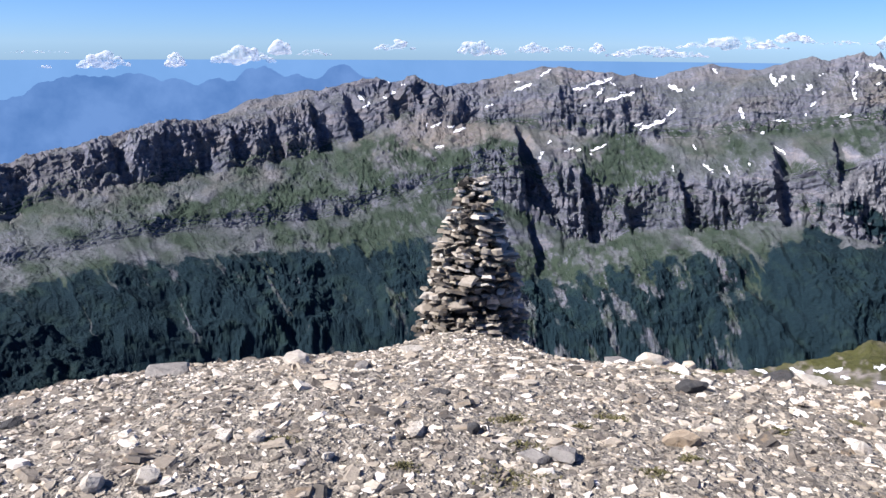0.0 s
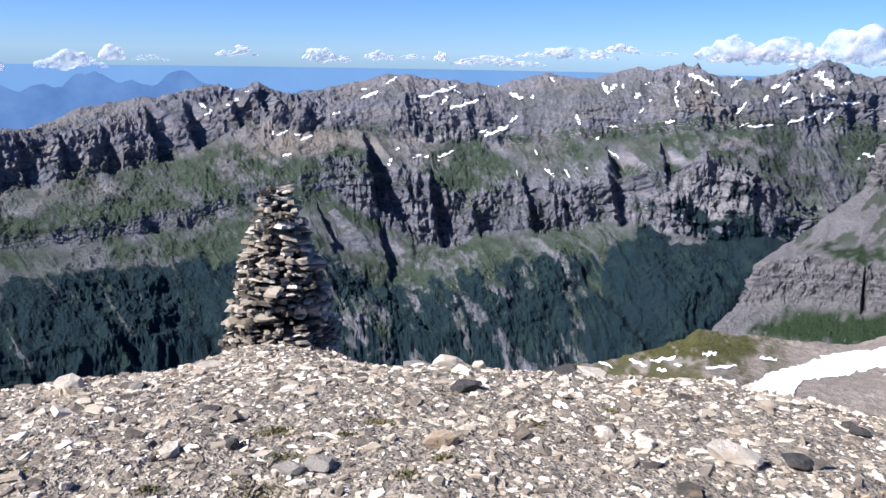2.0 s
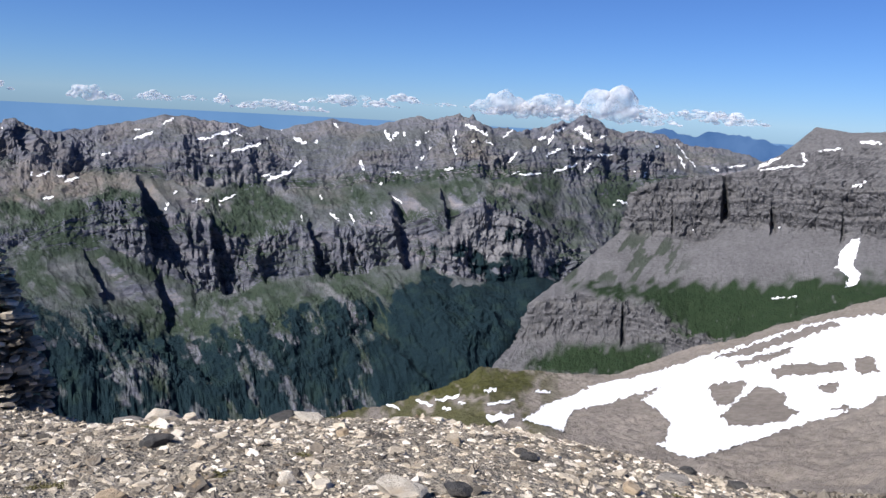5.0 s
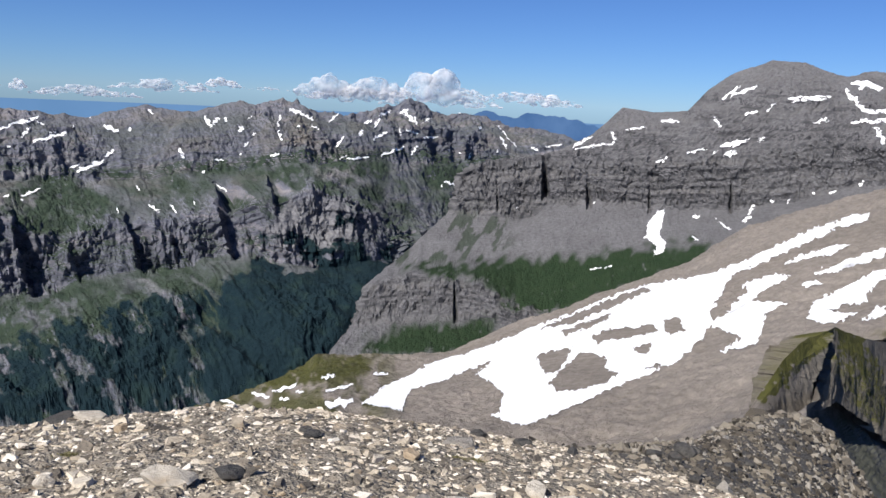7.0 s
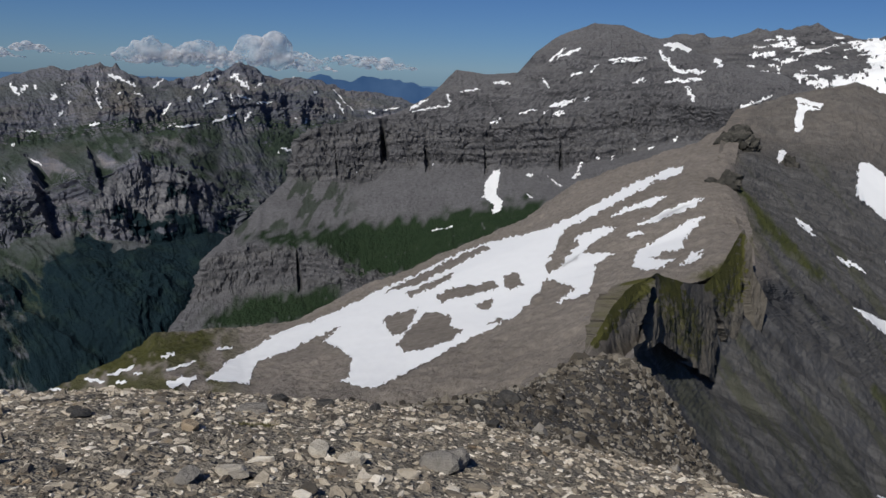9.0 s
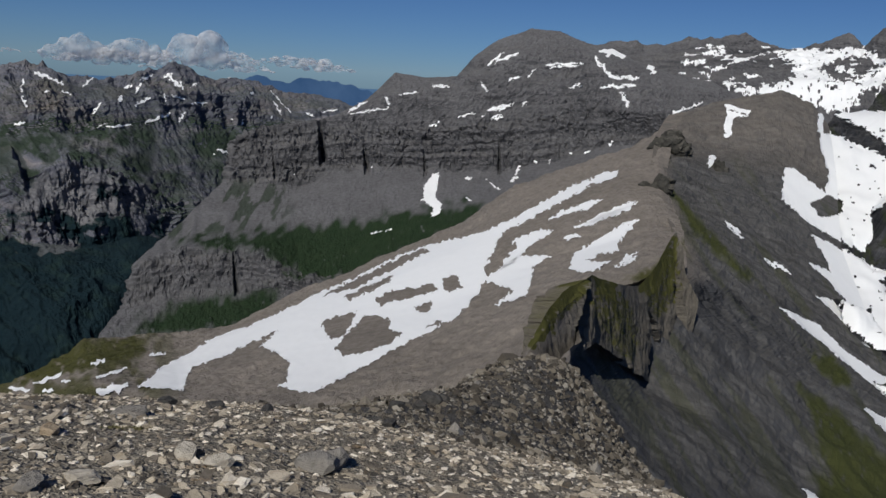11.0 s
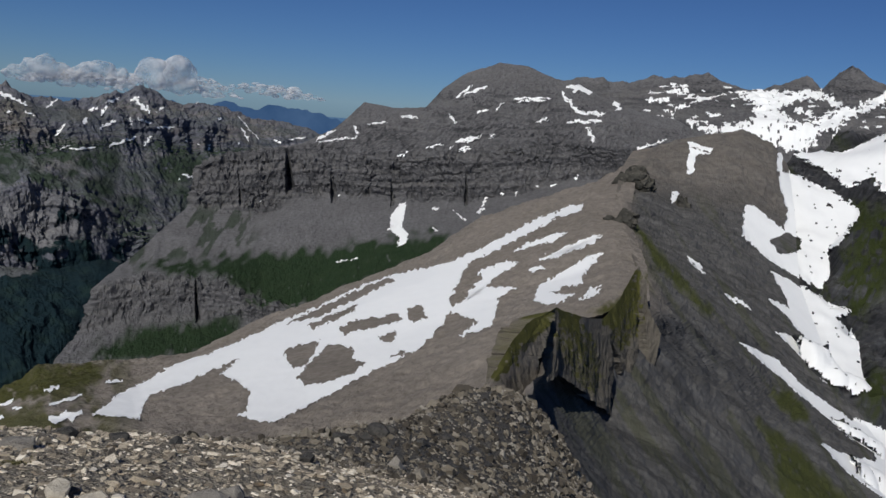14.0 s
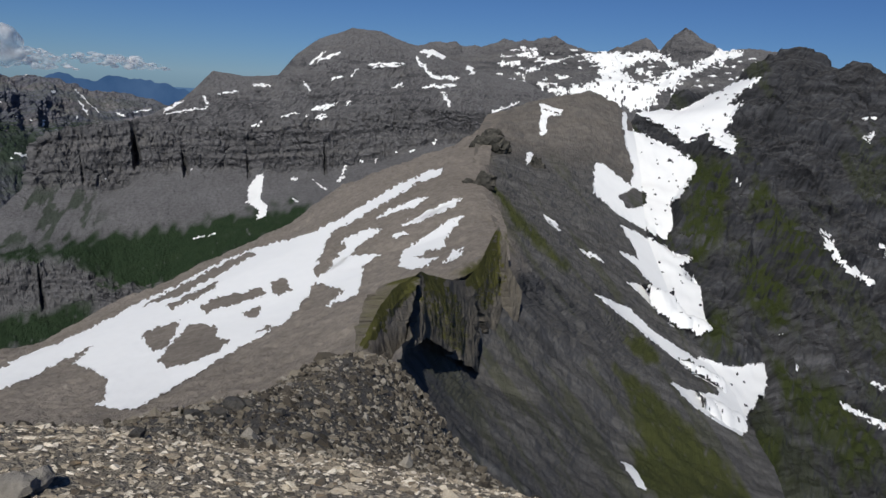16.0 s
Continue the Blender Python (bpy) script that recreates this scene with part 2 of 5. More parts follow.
PEAK_0 = [(3677, 1810, 166), (3723, 1709, 205), (3750, 1646, 231), (3785, 1567, 195), (3832, 1450, 202), (3858, 1373, 242), (3894, 1267, 242), (3932, 1137, 273), (3965, 1028, 225), (3986, 947, 210), (4008, 843, 234), (4029, 716, 285), (4044, 646, 230), (4048, 589, 306), (4052, 537, 346), (4066, 460, 295), (4080, 353, 243), (4088, 230, 253), (4094, 82, 240), (4096, -163, 163), (4082, -398, 76)]
PEAK_1 = [(3412, 1675, 78), (3487, 1510, 114), (3582, 1267, 129), (3659, 1021, 143), (3720, 774, 131), (3754, 580, 153), (3765, 485, 206), (3788, 295, 154), (3800, 62, 118), (3783, -379, 4)]
PEAK_2 = [(3055, 1495, -22), (3210, 1126, -10), (3279, 905, 15), (3332, 686, 50), (3370, 466, 40), (3393, 251, 30), (3402, 42, 0), (3382, -354, -98)]
PEAK_3 = [(2876, 1403, -86), (3022, 1054, -86), (3088, 842, -94), (3137, 629, -113), (3172, 419, -130), (3190, 211, -178), (3173, -356, -245)]
PEAK = (PEAK_0, PEAK_1, PEAK_2, PEAK_3)
EAST_0 = [(1990, 219, -5), (2031, 141, 45), (2052, 96, 74), (2066, 62, 99), (2085, 16, 118), (2100, -21, 107), (2115, -56, 77), (2133, -109, 87), (2153, -169, 71), (2195, -330, 36), (2232, -563, -25)]
EAST_1 = [(1395, 270, -39), (1466, 214, -46), (1531, 155, -33), (1600, 83, -24), (1658, 16, -31), (1778, -161, -86), (1851, -299, -100), (1933, -507, -130)]
EAST_2 = [(1213, 233, -131), (1271, 175, -130), (1311, 129, -129), (1367, 58, -127), (1432, -46, -149), (1483, -151, -181), (1577, -436, -233)]
EAST_3 = [(1059, 188, -188), (1098, 142, -192), (1129, 101, -195), (1175, 29, -209), (1217, -54, -237), (1253, -144, -263), (1315, -383, -302)]
EAST_4 = [(894, 147, -216), (971, 39, -253), (1004, -25, -274), (1046, -136, -322), (1096, -338, -358)]
EAST_5 = [(697, 62, -246), (779, -39, -286), (819, -118, -328), (878, -288, -385)]
EAST_6 = [(519, 22, -261), (619, -99, -311), (678, -233, -358)]
EAST = (EAST_0, EAST_1, EAST_2, EAST_3, EAST_4, EAST_5, EAST_6)
FACE_0 = [(1220, 452, -40), (1279, 388, -12), (1334, 319, 8), (1363, 277, -6), (1378, 253, -38)]
FACE_1 = [(1073, 413, -64), (1132, 346, -77), (1187, 276, -74), (1231, 206, -104)]
FACE_2 = [(836, 324, -94), (924, 278, -116), (1002, 225, -140), (1075, 162, -179)]
FACE_3 = [(653, 229, -115), (740, 201, -140), (825, 161, -178), (919, 99, -227)]
FACE_4 = [(517, 171, -116), (597, 149, -152), (690, 109, -201), (810, 31, -260)]
FACE_5 = [(314, 143, -94.0), (394, 159, -114.6), (443, 157, -125.2), (476, 149, -133), (516, 126, -162), (560, 93, -194), (653, -2, -256)]
FACE_6 = [(266, 128, -101.7), (321, 140, -117.5), (368, 145, -139.0), (400, 143, -154.7), (404, 107, -167), (445, 69, -201), (525, -31, -248)]
FACE_7 = [(205, 104, -95.0), (255, 109, -116), (276, 96, -139), (310, 68, -171), (389, -27, -227)]
FACE_8 = [(164, 79, -85), (180, 72, -107), (221, 46, -148), (282, -25, -207)]
FACE = (FACE_0, FACE_1, FACE_2, FACE_3, FACE_4, FACE_5, FACE_6, FACE_7, FACE_8)
CRAG_0 = [(201, 111, -80.4), (218, 116, -78.4), (234, 119, -72.2), (251, 123, -70.5), (292, 131, -73.2), (317, 137, -81.0), (352, 142, -90.9), (390, 149, -99.1), (414, 153, -98.0), (435, 156, -93.9), (458, 159, -85.7), (468, 160, -82.1)]
CRAG_1 = [(200, 109, -79.7), (217, 114, -78.8), (238, 118, -75.9), (262, 123, -75.1), (288, 129, -77.0), (321, 134, -89.6), (357, 141, -103.1), (398, 147, -108.5), (436, 153, -107.2), (458, 154, -99.4), (465, 154, -89.6)]
CRAG_2 = [(201, 108, -80.0), (222, 113, -82.9), (244, 118, -83.8), (265, 123, -83.3), (284, 126, -83.8), (321, 132, -101.0), (366, 141, -119.8), (408, 147, -125.2), (447, 151, -124.9), (462, 149, -120.7), (463, 149, -106.6)]
CRAG_3 = [(202, 107, -83.4), (223, 111, -91.0), (245, 117, -99.3), (261, 120, -96.8), (288, 125, -99.0), (321, 130, -115.2), (362, 137, -134.5), (412, 145, -159.6), (431, 148, -148.6), (457, 144, -146.3), (466, 142, -138.9), (467, 141, -120.8)]
CRAG = (CRAG_0, CRAG_1, CRAG_2, CRAG_3)
SLOPE_0 = [(151, 579, -253), (230, 616, -262), (267, 629, -265), (313, 643, -262), (360, 655, -258), (375, 659, -248), (434, 662, -260), (546, 658, -275), (639, 651, -248), (701, 638, -239), (781, 616, -215), (860, 586, -188), (938, 550, -139), (1011, 505, -111), (1079, 452, -84), (1110, 425, -63), (1129, 408, -54)]
SLOPE_1 = [(129, 494, -228), (193, 513, -233), (312, 533, -219), (381, 527, -230), (460, 516, -221), (544, 494, -207), (630, 460, -181), (713, 414, -149), (766, 378, -119), (809, 342, -94), (835, 314, -92), (842, 306, -101)]
SLOPE_2 = [(110, 418, -207), (161, 427, -210), (254, 435, -193), (307, 425, -201), (366, 409, -200), (429, 388, -189), (492, 356, -177), (553, 318, -153), (609, 271, -129), (643, 237, -113), (656, 218, -116)]
SLOPE_3 = [(91, 343, -184), (216, 345, -171), (272, 326, -177), (334, 300, -174), (396, 263, -159), (441, 230, -139), (464, 211, -123), (486, 186, -116), (504, 162, -111)]
SLOPE_4 = [(67, 248, -154), (189, 261, -152), (266, 238, -161), (322, 212, -153), (351, 197, -141), (372, 182, -133), (390, 175, -107)]
SLOPE_5 = [(74, 158, -96), (121, 143, -101), (161, 122, -99), (182, 109, -91), (195, 99, -83), (202, 95, -77)]
SLOPE_6 = [(43, 90, -65), (70, 70, -67), (92, 48, -60), (97, 43, -56)]
SLOPE = (SLOPE_0, SLOPE_1, SLOPE_2, SLOPE_3, SLOPE_4, SLOPE_5, SLOPE_6)
HILLS_0 = [(-2637, 3811, -379), (-2231, 4067, -317), (-2114, 4134, -251), (-1992, 4198, -177), (-1847, 4263, -190), (-1667, 4337, -175), (-1509, 4393, -212), (-1343, 4446, -226), (-1198, 4489, -191), (-989, 4541, -149), (-839, 4570, -184), (-716, 4591, -184), (-590, 4611, -128), (-465, 4624, -153), (-274, 4636, -225), (369, 4628, -253), (1234, 4479, -182), (2416, 3971, -147), (2963, 3584, -54), (3077, 3487, -64), (3205, 3369, -70), (3325, 3250, -69), (3403, 3168, -90), (3494, 3067, -103), (3631, 2902, -148)]
HILLS_1 = [(-2650, 3712, -850), (379, 4511, -1017), (1236, 4399, -804), (3637, 2831, -537)]
HILLS = (HILLS_0, HILLS_1)
SPUR_0 = [(-560, 731, -233), (-481, 731, -249), (-426, 728, -257), (-392, 724, -261), (-363, 717, -270), (-339, 709, -282), (-310, 700, -293), (-274, 685, -308)]
SPUR_1 = [(-499, 642, -245), (-411, 655, -255), (-359, 656, -265), (-314, 651, -279), (-251, 637, -304)]
SPUR_2 = [(-433, 537, -294), (-344, 563, -308), (-227, 576, -324)]
SPUR = (SPUR_0, SPUR_1, SPUR_2)
# Snow outlines: bearing from north and height above eye level, in degrees.
SNOW_FIELD = [(33.18, -21.63), (34.71, -20.51), (36.43, -19.67), (38.77, -18.53), (41.14, -17.81), (43.54, -16.72), (45.96, -15.59), (48.39, -14.45), (51.22, -12.93), (53.65, -11.92), (55.69, -11.39), (57.71, -10.77), (59.69, -9.66), (61.62, -8.42), (63.53, -7.19), (65.79, -5.97), (66.95, -5.80), (66.61, -6.38), (65.09, -6.94), (63.97, -7.72), (62.07, -8.91), (60.91, -9.69), (58.95, -10.77), (58.62, -11.89), (57.90, -13.36), (58.15, -13.95), (60.11, -12.38), (62.95, -12.06), (61.59, -12.87), (61.16, -15.12), (58.73, -16.12), (60.09, -14.81), (57.97, -14.36), (57.62, -15.20), (56.26, -16.90), (54.43, -18.01), (51.96, -19.33), (49.48, -20.79), (46.17, -22.39), (45.33, -22.66), (42.83, -22.17), (43.65, -21.80), (43.83, -20.64), (42.79, -19.85), (41.56, -19.37), (42.16, -18.87), (42.96, -18.29), (41.16, -18.98), (39.17, -19.97), (36.81, -20.63), (36.22, -22.10), (35.26, -22.04)]
BARE_FIELD_0 = [(46.25, -18.28), (46.02, -17.69), (47.25, -17.28), (48.48, -16.97), (48.10, -17.86), (47.71, -18.66), (46.89, -18.87)]
BARE_FIELD_1 = [(48.12, -18.45), (49.32, -17.11), (51.01, -17.37), (51.05, -18.17), (52.12, -18.32), (51.10, -19.16), (49.44, -19.81), (47.77, -20.04), (47.12, -19.54)]
BARE_FIELD_2 = [(49.90, -16.00), (51.33, -15.35), (52.99, -15.07), (54.23, -14.72), (54.47, -15.19), (53.03, -15.67), (51.37, -16.07), (50.34, -16.51)]
BARE_FIELD_3 = [(54.84, -14.36), (55.86, -13.98), (56.25, -14.88), (55.32, -15.35), (55.00, -14.96)]
BARE_FIELD_4 = [(52.99, -16.48), (54.30, -15.93), (53.93, -16.75), (53.30, -16.87)]
BARE_FIELD_5 = [(53.79, -17.93), (54.81, -17.31), (55.04, -17.58)]
BARE_FIELD_6 = [(45.97, -15.91), (49.20, -14.22), (53.25, -12.22), (53.88, -12.39), (51.26, -13.74), (48.42, -15.25)]
BARE_FIELD_7 = [(47.61, -15.87), (51.28, -14.26), (50.89, -14.76), (48.04, -16.18)]
SNOW_FIELD_B = [(58.76, -13.70), (59.30, -12.65), (60.06, -11.78), (59.81, -11.19), (61.39, -10.46), (62.79, -10.22), (61.84, -11.03), (60.88, -11.71), (60.14, -12.78)]
SNOW_FIELD_C = [(62.14, -9.79), (63.70, -9.06), (65.25, -8.53), (66.16, -7.77), (65.39, -7.92), (63.66, -8.66), (62.31, -9.38)]
SNOW_FIELD_D = [(64.38, -9.93), (65.93, -9.38), (67.62, -8.59), (68.40, -7.84), (67.77, -8.10), (66.09, -8.97)]
SNOW_FIELD_E = [(63.98, -13.06), (64.36, -11.82), (65.10, -11.14), (66.42, -10.30), (67.33, -9.53), (68.76, -8.95), (67.96, -9.87), (67.28, -10.93), (67.52, -11.38), (65.97, -11.86), (65.22, -12.33), (67.00, -12.07), (66.27, -12.83), (64.89, -13.17)]
SNOW_FIELD_F = [(67.57, -12.61), (68.18, -11.95), (68.91, -11.39), (68.69, -11.97)]
SNOW_STRIP_A = [(69.24, -6.98), (69.84, -7.59), (71.14, -8.87), (70.11, -8.27)]
SNOW_STRIP_B = [(73.79, -8.42), (74.88, -8.91), (75.93, -9.93), (74.75, -9.31)]
SNOW_STRIP_C = [(76.83, -10.50), (78.04, -10.97), (79.15, -11.82), (77.73, -11.28)]
SNOW_DOMELET = [(73.14, -0.78), (74.98, -1.18), (74.74, -1.56), (73.81, -1.78), (73.95, -2.98), (73.50, -3.09), (73.27, -2.39), (73.45, -1.51)]
SNOW_SPECK = [(72.48, -4.36), (73.05, -4.23), (73.00, -4.96), (72.66, -5.22)]
SNOW_GLACIER = [(88.07, 1.89), (86.75, 0.91), (85.66, -0.26), (86.69, -0.01), (86.28, -0.96), (85.69, -1.93), (86.46, -2.44), (86.59, -3.48), (85.46, -3.08), (84.71, -2.19), (83.26, -2.98), (82.05, -2.19), (80.48, -1.53), (79.29, -1.04), (79.33, -2.19), (80.21, -2.52), (81.78, -3.10), (83.54, -3.80), (84.18, -4.52), (83.80, -6.09), (83.01, -7.33), (83.37, -8.86), (82.71, -9.71), (81.29, -9.07), (79.24, -8.08), (77.55, -6.84), (76.87, -8.09), (77.47, -6.84), (77.34, -4.68), (77.92, -4.63), (78.96, -5.34), (80.00, -6.04), (80.07, -4.86), (79.34, -3.35), (78.84, -1.06), (80.77, -0.75), (82.64, -0.82), (84.35, 0.22), (86.01, 1.24)]
BARE_GLACIER_0 = [(79.31, -6.89), (80.21, -6.22), (81.02, -6.54), (81.10, -7.32), (79.97, -7.62)]
SNOW_GLACIER_B = [(79.51, -8.77), (80.93, -9.30), (82.56, -10.12), (83.57, -10.59), (84.90, -10.63), (83.85, -11.34), (85.50, -12.49), (86.04, -14.35), (86.55, -15.43), (85.76, -16.05), (83.95, -15.42), (82.24, -14.09), (80.31, -12.66), (82.30, -12.90), (80.77, -11.49), (79.29, -10.46), (81.12, -11.06)]
SNOW_GLACIER_C = [(77.81, -13.60), (80.70, -14.47), (82.85, -15.97), (85.73, -17.29), (88.05, -17.67), (89.98, -16.95), (90.74, -17.92), (90.65, -19.06), (89.63, -20.93), (89.58, -21.86), (87.79, -21.29), (85.95, -20.49), (84.01, -19.09), (85.62, -19.48), (87.54, -19.46), (87.49, -19.09), (85.26, -18.13), (82.94, -16.73), (80.81, -15.44)]
SNOW_STRIP_D = [(76.37, -10.41), (77.55, -11.03), (78.62, -11.72), (77.37, -11.24)]
SNOW_STRIP_E = [(81.50, -24.92), (82.34, -25.05), (83.98, -26.62), (82.93, -26.43)]
SNOW_COIRE = [(72.96, 0.52), (74.55, 0.22), (76.82, 0.73), (77.29, 1.90), (75.90, 2.40), (77.38, 2.85), (78.90, 2.81), (80.73, 3.12), (81.90, 2.50), (83.05, 2.01), (84.68, 3.43), (86.44, 3.36), (85.13, 2.65), (83.43, 1.84), (81.41, 0.24), (80.42, -0.96), (78.89, -0.87), (76.15, -0.27), (74.19, -0.19)]
BARE_COIRE_0 = [(80.36, -0.40), (81.74, 0.63), (83.12, 1.45), (81.41, 0.24)]
BARE_COIRE_1 = [(78.63, 1.78), (79.69, 2.40), (81.17, 2.47), (81.96, 1.95), (80.22, 0.92), (79.25, 1.25)]
SNOW_ESNOW_0 = [(92.11, -7.16), (93.01, -8.08), (94.37, -9.64), (96.24, -10.67), (95.62, -10.82), (93.97, -10.06), (92.79, -8.84)]
SNOW_ESNOW_1 = [(95.03, -18.39), (98.06, -19.08), (98.14, -19.55), (95.37, -18.81)]
SNOW_ESNOW_2 = [(94.19, -15.59), (95.64, -16.31), (95.41, -16.50)]
SNOW_ESNOW_3 = [(93.94, -1.66), (94.59, -1.16), (94.34, -2.23)]
SNOW_ESNOW_4 = [(86.55, -4.61), (87.68, -5.90), (87.34, -6.01)]
SNOW_ESNOW_5 = [(93.62, -0.53), (94.58, -0.22), (94.43, -0.68)]
SNOW_ESNOW_6 = [(95.06, -7.08), (96.35, -8.33), (96.51, -9.37)]
SNOW_ESNOW_7 = [(90.40, -13.49), (91.31, -15.40), (91.16, -15.87)]
SNOW_ESNOW_8 = [(91.46, -15.93), (92.60, -17.01), (92.34, -17.13)]
SNOW_ESNOW_9 = [(96.02, -16.58), (97.72, -16.98), (97.77, -17.32)]
SNOW_ESNOW_10 = [(95.53, -11.34), (96.92, -11.99), (96.62, -12.15)]
SNOW_FIELD_X1 = [(67.25, -12.63), (67.88, -11.70), (68.73, -11.15), (68.20, -12.15)]
SNOW_FIELD_X2 = [(63.22, -10.89), (64.29, -10.34), (64.72, -10.59), (63.92, -10.97)]
SNOW_FIELD_X3 = [(63.87, -10.08), (65.64, -9.03), (67.79, -7.83), (68.42, -7.71), (66.66, -9.00), (65.48, -9.69), (64.28, -10.17)]
SNOW_ON_SLOPE = ((SNOW_FIELD, (BARE_FIELD_0, BARE_FIELD_1, BARE_FIELD_2, BARE_FIELD_3, BARE_FIELD_4, BARE_FIELD_5, BARE_FIELD_6, BARE_FIELD_7, )), (SNOW_FIELD_B, ()), (SNOW_FIELD_C, ()), (SNOW_FIELD_D, ()), (SNOW_FIELD_E, ()), (SNOW_FIELD_F, ()), (SNOW_FIELD_X1, ()), (SNOW_FIELD_X2, ()), (SNOW_FIELD_X3, ()),)
SNOW_ON_FACE = ((SNOW_STRIP_A, ()), (SNOW_STRIP_B, ()), (SNOW_STRIP_C, ()), (SNOW_DOMELET, ()), (SNOW_SPECK, ()), (SNOW_STRIP_D, ()), (SNOW_STRIP_E, ()),)
SNOW_ON_VALLEY = ((SNOW_GLACIER, (BARE_GLACIER_0, )), (SNOW_GLACIER_B, ()), (SNOW_GLACIER_C, ()),)
SNOW_ON_PEAK = ((SNOW_COIRE, (BARE_COIRE_0, BARE_COIRE_1, )),)
SNOW_ON_EAST = ((SNOW_ESNOW_0, ()), (SNOW_ESNOW_1, ()), (SNOW_ESNOW_2, ()), (SNOW_ESNOW_3, ()), (SNOW_ESNOW_4, ()), (SNOW_ESNOW_5, ()), (SNOW_ESNOW_6, ()), (SNOW_ESNOW_7, ()), (SNOW_ESNOW_8, ()), (SNOW_ESNOW_9, ()), (SNOW_ESNOW_10, ()),)
# Narrow drifts: bearing and height of both ends and the width, in degrees.
DRIFTS_RANGE_A = [(-6.0, -3.56, -5.65, -3.96, 0.26), (-5.73, -4.42, -5.15, -4.15, 0.3), (-4.29, -3.7, -4.0, -3.76, 0.17), (-3.87, -3.47, -3.35, -3.38, 0.26), (-4.03, -2.7, -3.52, -2.57, 0.17), (-2.98, -2.9, -2.55, -2.78, 0.13), (-1.3, -5.9, -1.05, -5.35, 0.13), (-0.9, -5.82, -0.14, -5.51, 0.17), (0.3, -5.79, 0.75, -5.74, 0.17), (0.71, -6.15, 1.59, -5.83, 0.21), (-0.58, -7.25, 0.11, -7.13, 0.21), (2.88, -4.36, 3.56, -4.18, 0.17), (4.93, -2.65, 5.4, -2.59, 0.21), (4.93, -3.26, 6.2, -2.74, 0.26), (6.75, -2.22, 7.49, -1.72, 0.17)]
DRIFTS_RANGE_B = [(8.89, -3.17, 11.66, -2.32, 0.3), (10.58, -3.62, 11.17, -2.93, 0.26), (11.47, -2.53, 11.94, -2.77, 0.17), (11.31, -3.82, 13.24, -3.24, 0.26), (12.19, -3.22, 12.73, -3.27, 0.17), (9.78, -4.2, 10.13, -4.11, 0.21), (13.71, -5.74, 15.46, -4.94, 0.34), (15.45, -4.7, 16.03, -4.27, 0.26), (13.31, -5.52, 13.89, -5.26, 0.17), (8.57, -7.41, 9.26, -7.11, 0.26), (9.45, -7.34, 9.84, -7.17, 0.17), (10.42, -7.34, 11.58, -6.78, 0.21), (10.27, -7.58, 10.58, -7.49, 0.13), (6.91, -7.96, 7.13, -7.38, 0.26), (7.43, -6.86, 7.73, -6.62, 0.21), (13.54, -2.91, 13.73, -2.71, 0.17), (14.57, -2.23, 14.73, -2.26, 0.17)]
DRIFTS_RANGE_C = [(15.38, -2.69, 16.38, -3.1, 0.34), (17.0, -2.79, 17.06, -3.1, 0.26), (18.17, -1.54, 18.51, -1.91, 0.21), (20.06, -3.96, 20.43, -4.77, 0.26), (21.61, -5.7, 21.81, -5.57, 0.3), (18.12, -7.91, 18.84, -8.44, 0.21), (19.5, -7.84, 19.9, -8.46, 0.17), (21.03, -7.55, 21.14, -7.95, 0.13), (22.39, -6.46, 23.44, -6.99, 0.17), (16.06, -8.02, 16.2, -8.49, 0.13), (17.33, -6.59, 17.55, -6.98, 0.13), (21.79, -1.9, 22.23, -2.63, 0.34), (22.34, -2.38, 22.71, -1.88, 0.3), (23.1, -1.82, 23.21, -2.21, 0.17), (24.01, -2.83, 24.31, -2.45, 0.38), (24.92, -3.09, 25.18, -2.83, 0.21), (24.32, -3.84, 24.7, -3.5, 0.26)]
DRIFTS_RANGE_D = [(24.08, -4.42, 24.27, -4.25, 0.17), (22.29, -4.78, 23.1, -4.8, 0.17), (24.59, -1.92, 24.9, -1.74, 0.17), (26.57, -2.66, 26.88, -1.57, 0.17), (26.65, -2.65, 26.94, -3.35, 0.26), (26.14, -4.44, 26.77, -4.24, 0.26), (27.45, -1.18, 28.47, -1.5, 0.34), (28.47, -1.5, 29.1, -1.85, 0.3), (30.17, -1.94, 30.82, -1.27, 0.21), (27.95, -2.41, 28.32, -2.14, 0.17), (28.93, -2.22, 29.54, -2.45, 0.17), (30.65, -3.68, 31.28, -2.84, 0.21), (30.92, -4.49, 31.49, -4.21, 0.13), (32.34, -2.77, 32.49, -2.36, 0.34), (32.65, -1.96, 33.2, -1.65, 0.21), (33.33, -2.18, 33.8, -1.37, 0.26), (33.56, -1.39, 34.48, -0.94, 0.26)]
DRIFTS_RANGE_E = [(35.08, -1.13, 35.73, -0.77, 0.26), (35.37, -0.99, 36.21, -1.7, 0.38), (36.08, -1.21, 36.38, -1.88, 0.21), (35.57, -2.18, 36.45, -2.5, 0.21), (35.1, -2.06, 35.24, -2.67, 0.17), (33.52, -2.88, 34.25, -2.43, 0.21), (33.35, -3.08, 33.5, -2.72, 0.21), (36.66, -1.67, 37.38, -1.35, 0.21), (36.78, -2.7, 37.9, -2.62, 0.21), (31.51, -4.45, 33.07, -4.25, 0.17), (33.84, -4.11, 35.52, -3.43, 0.26), (35.96, -4.01, 36.46, -3.27, 0.26)]
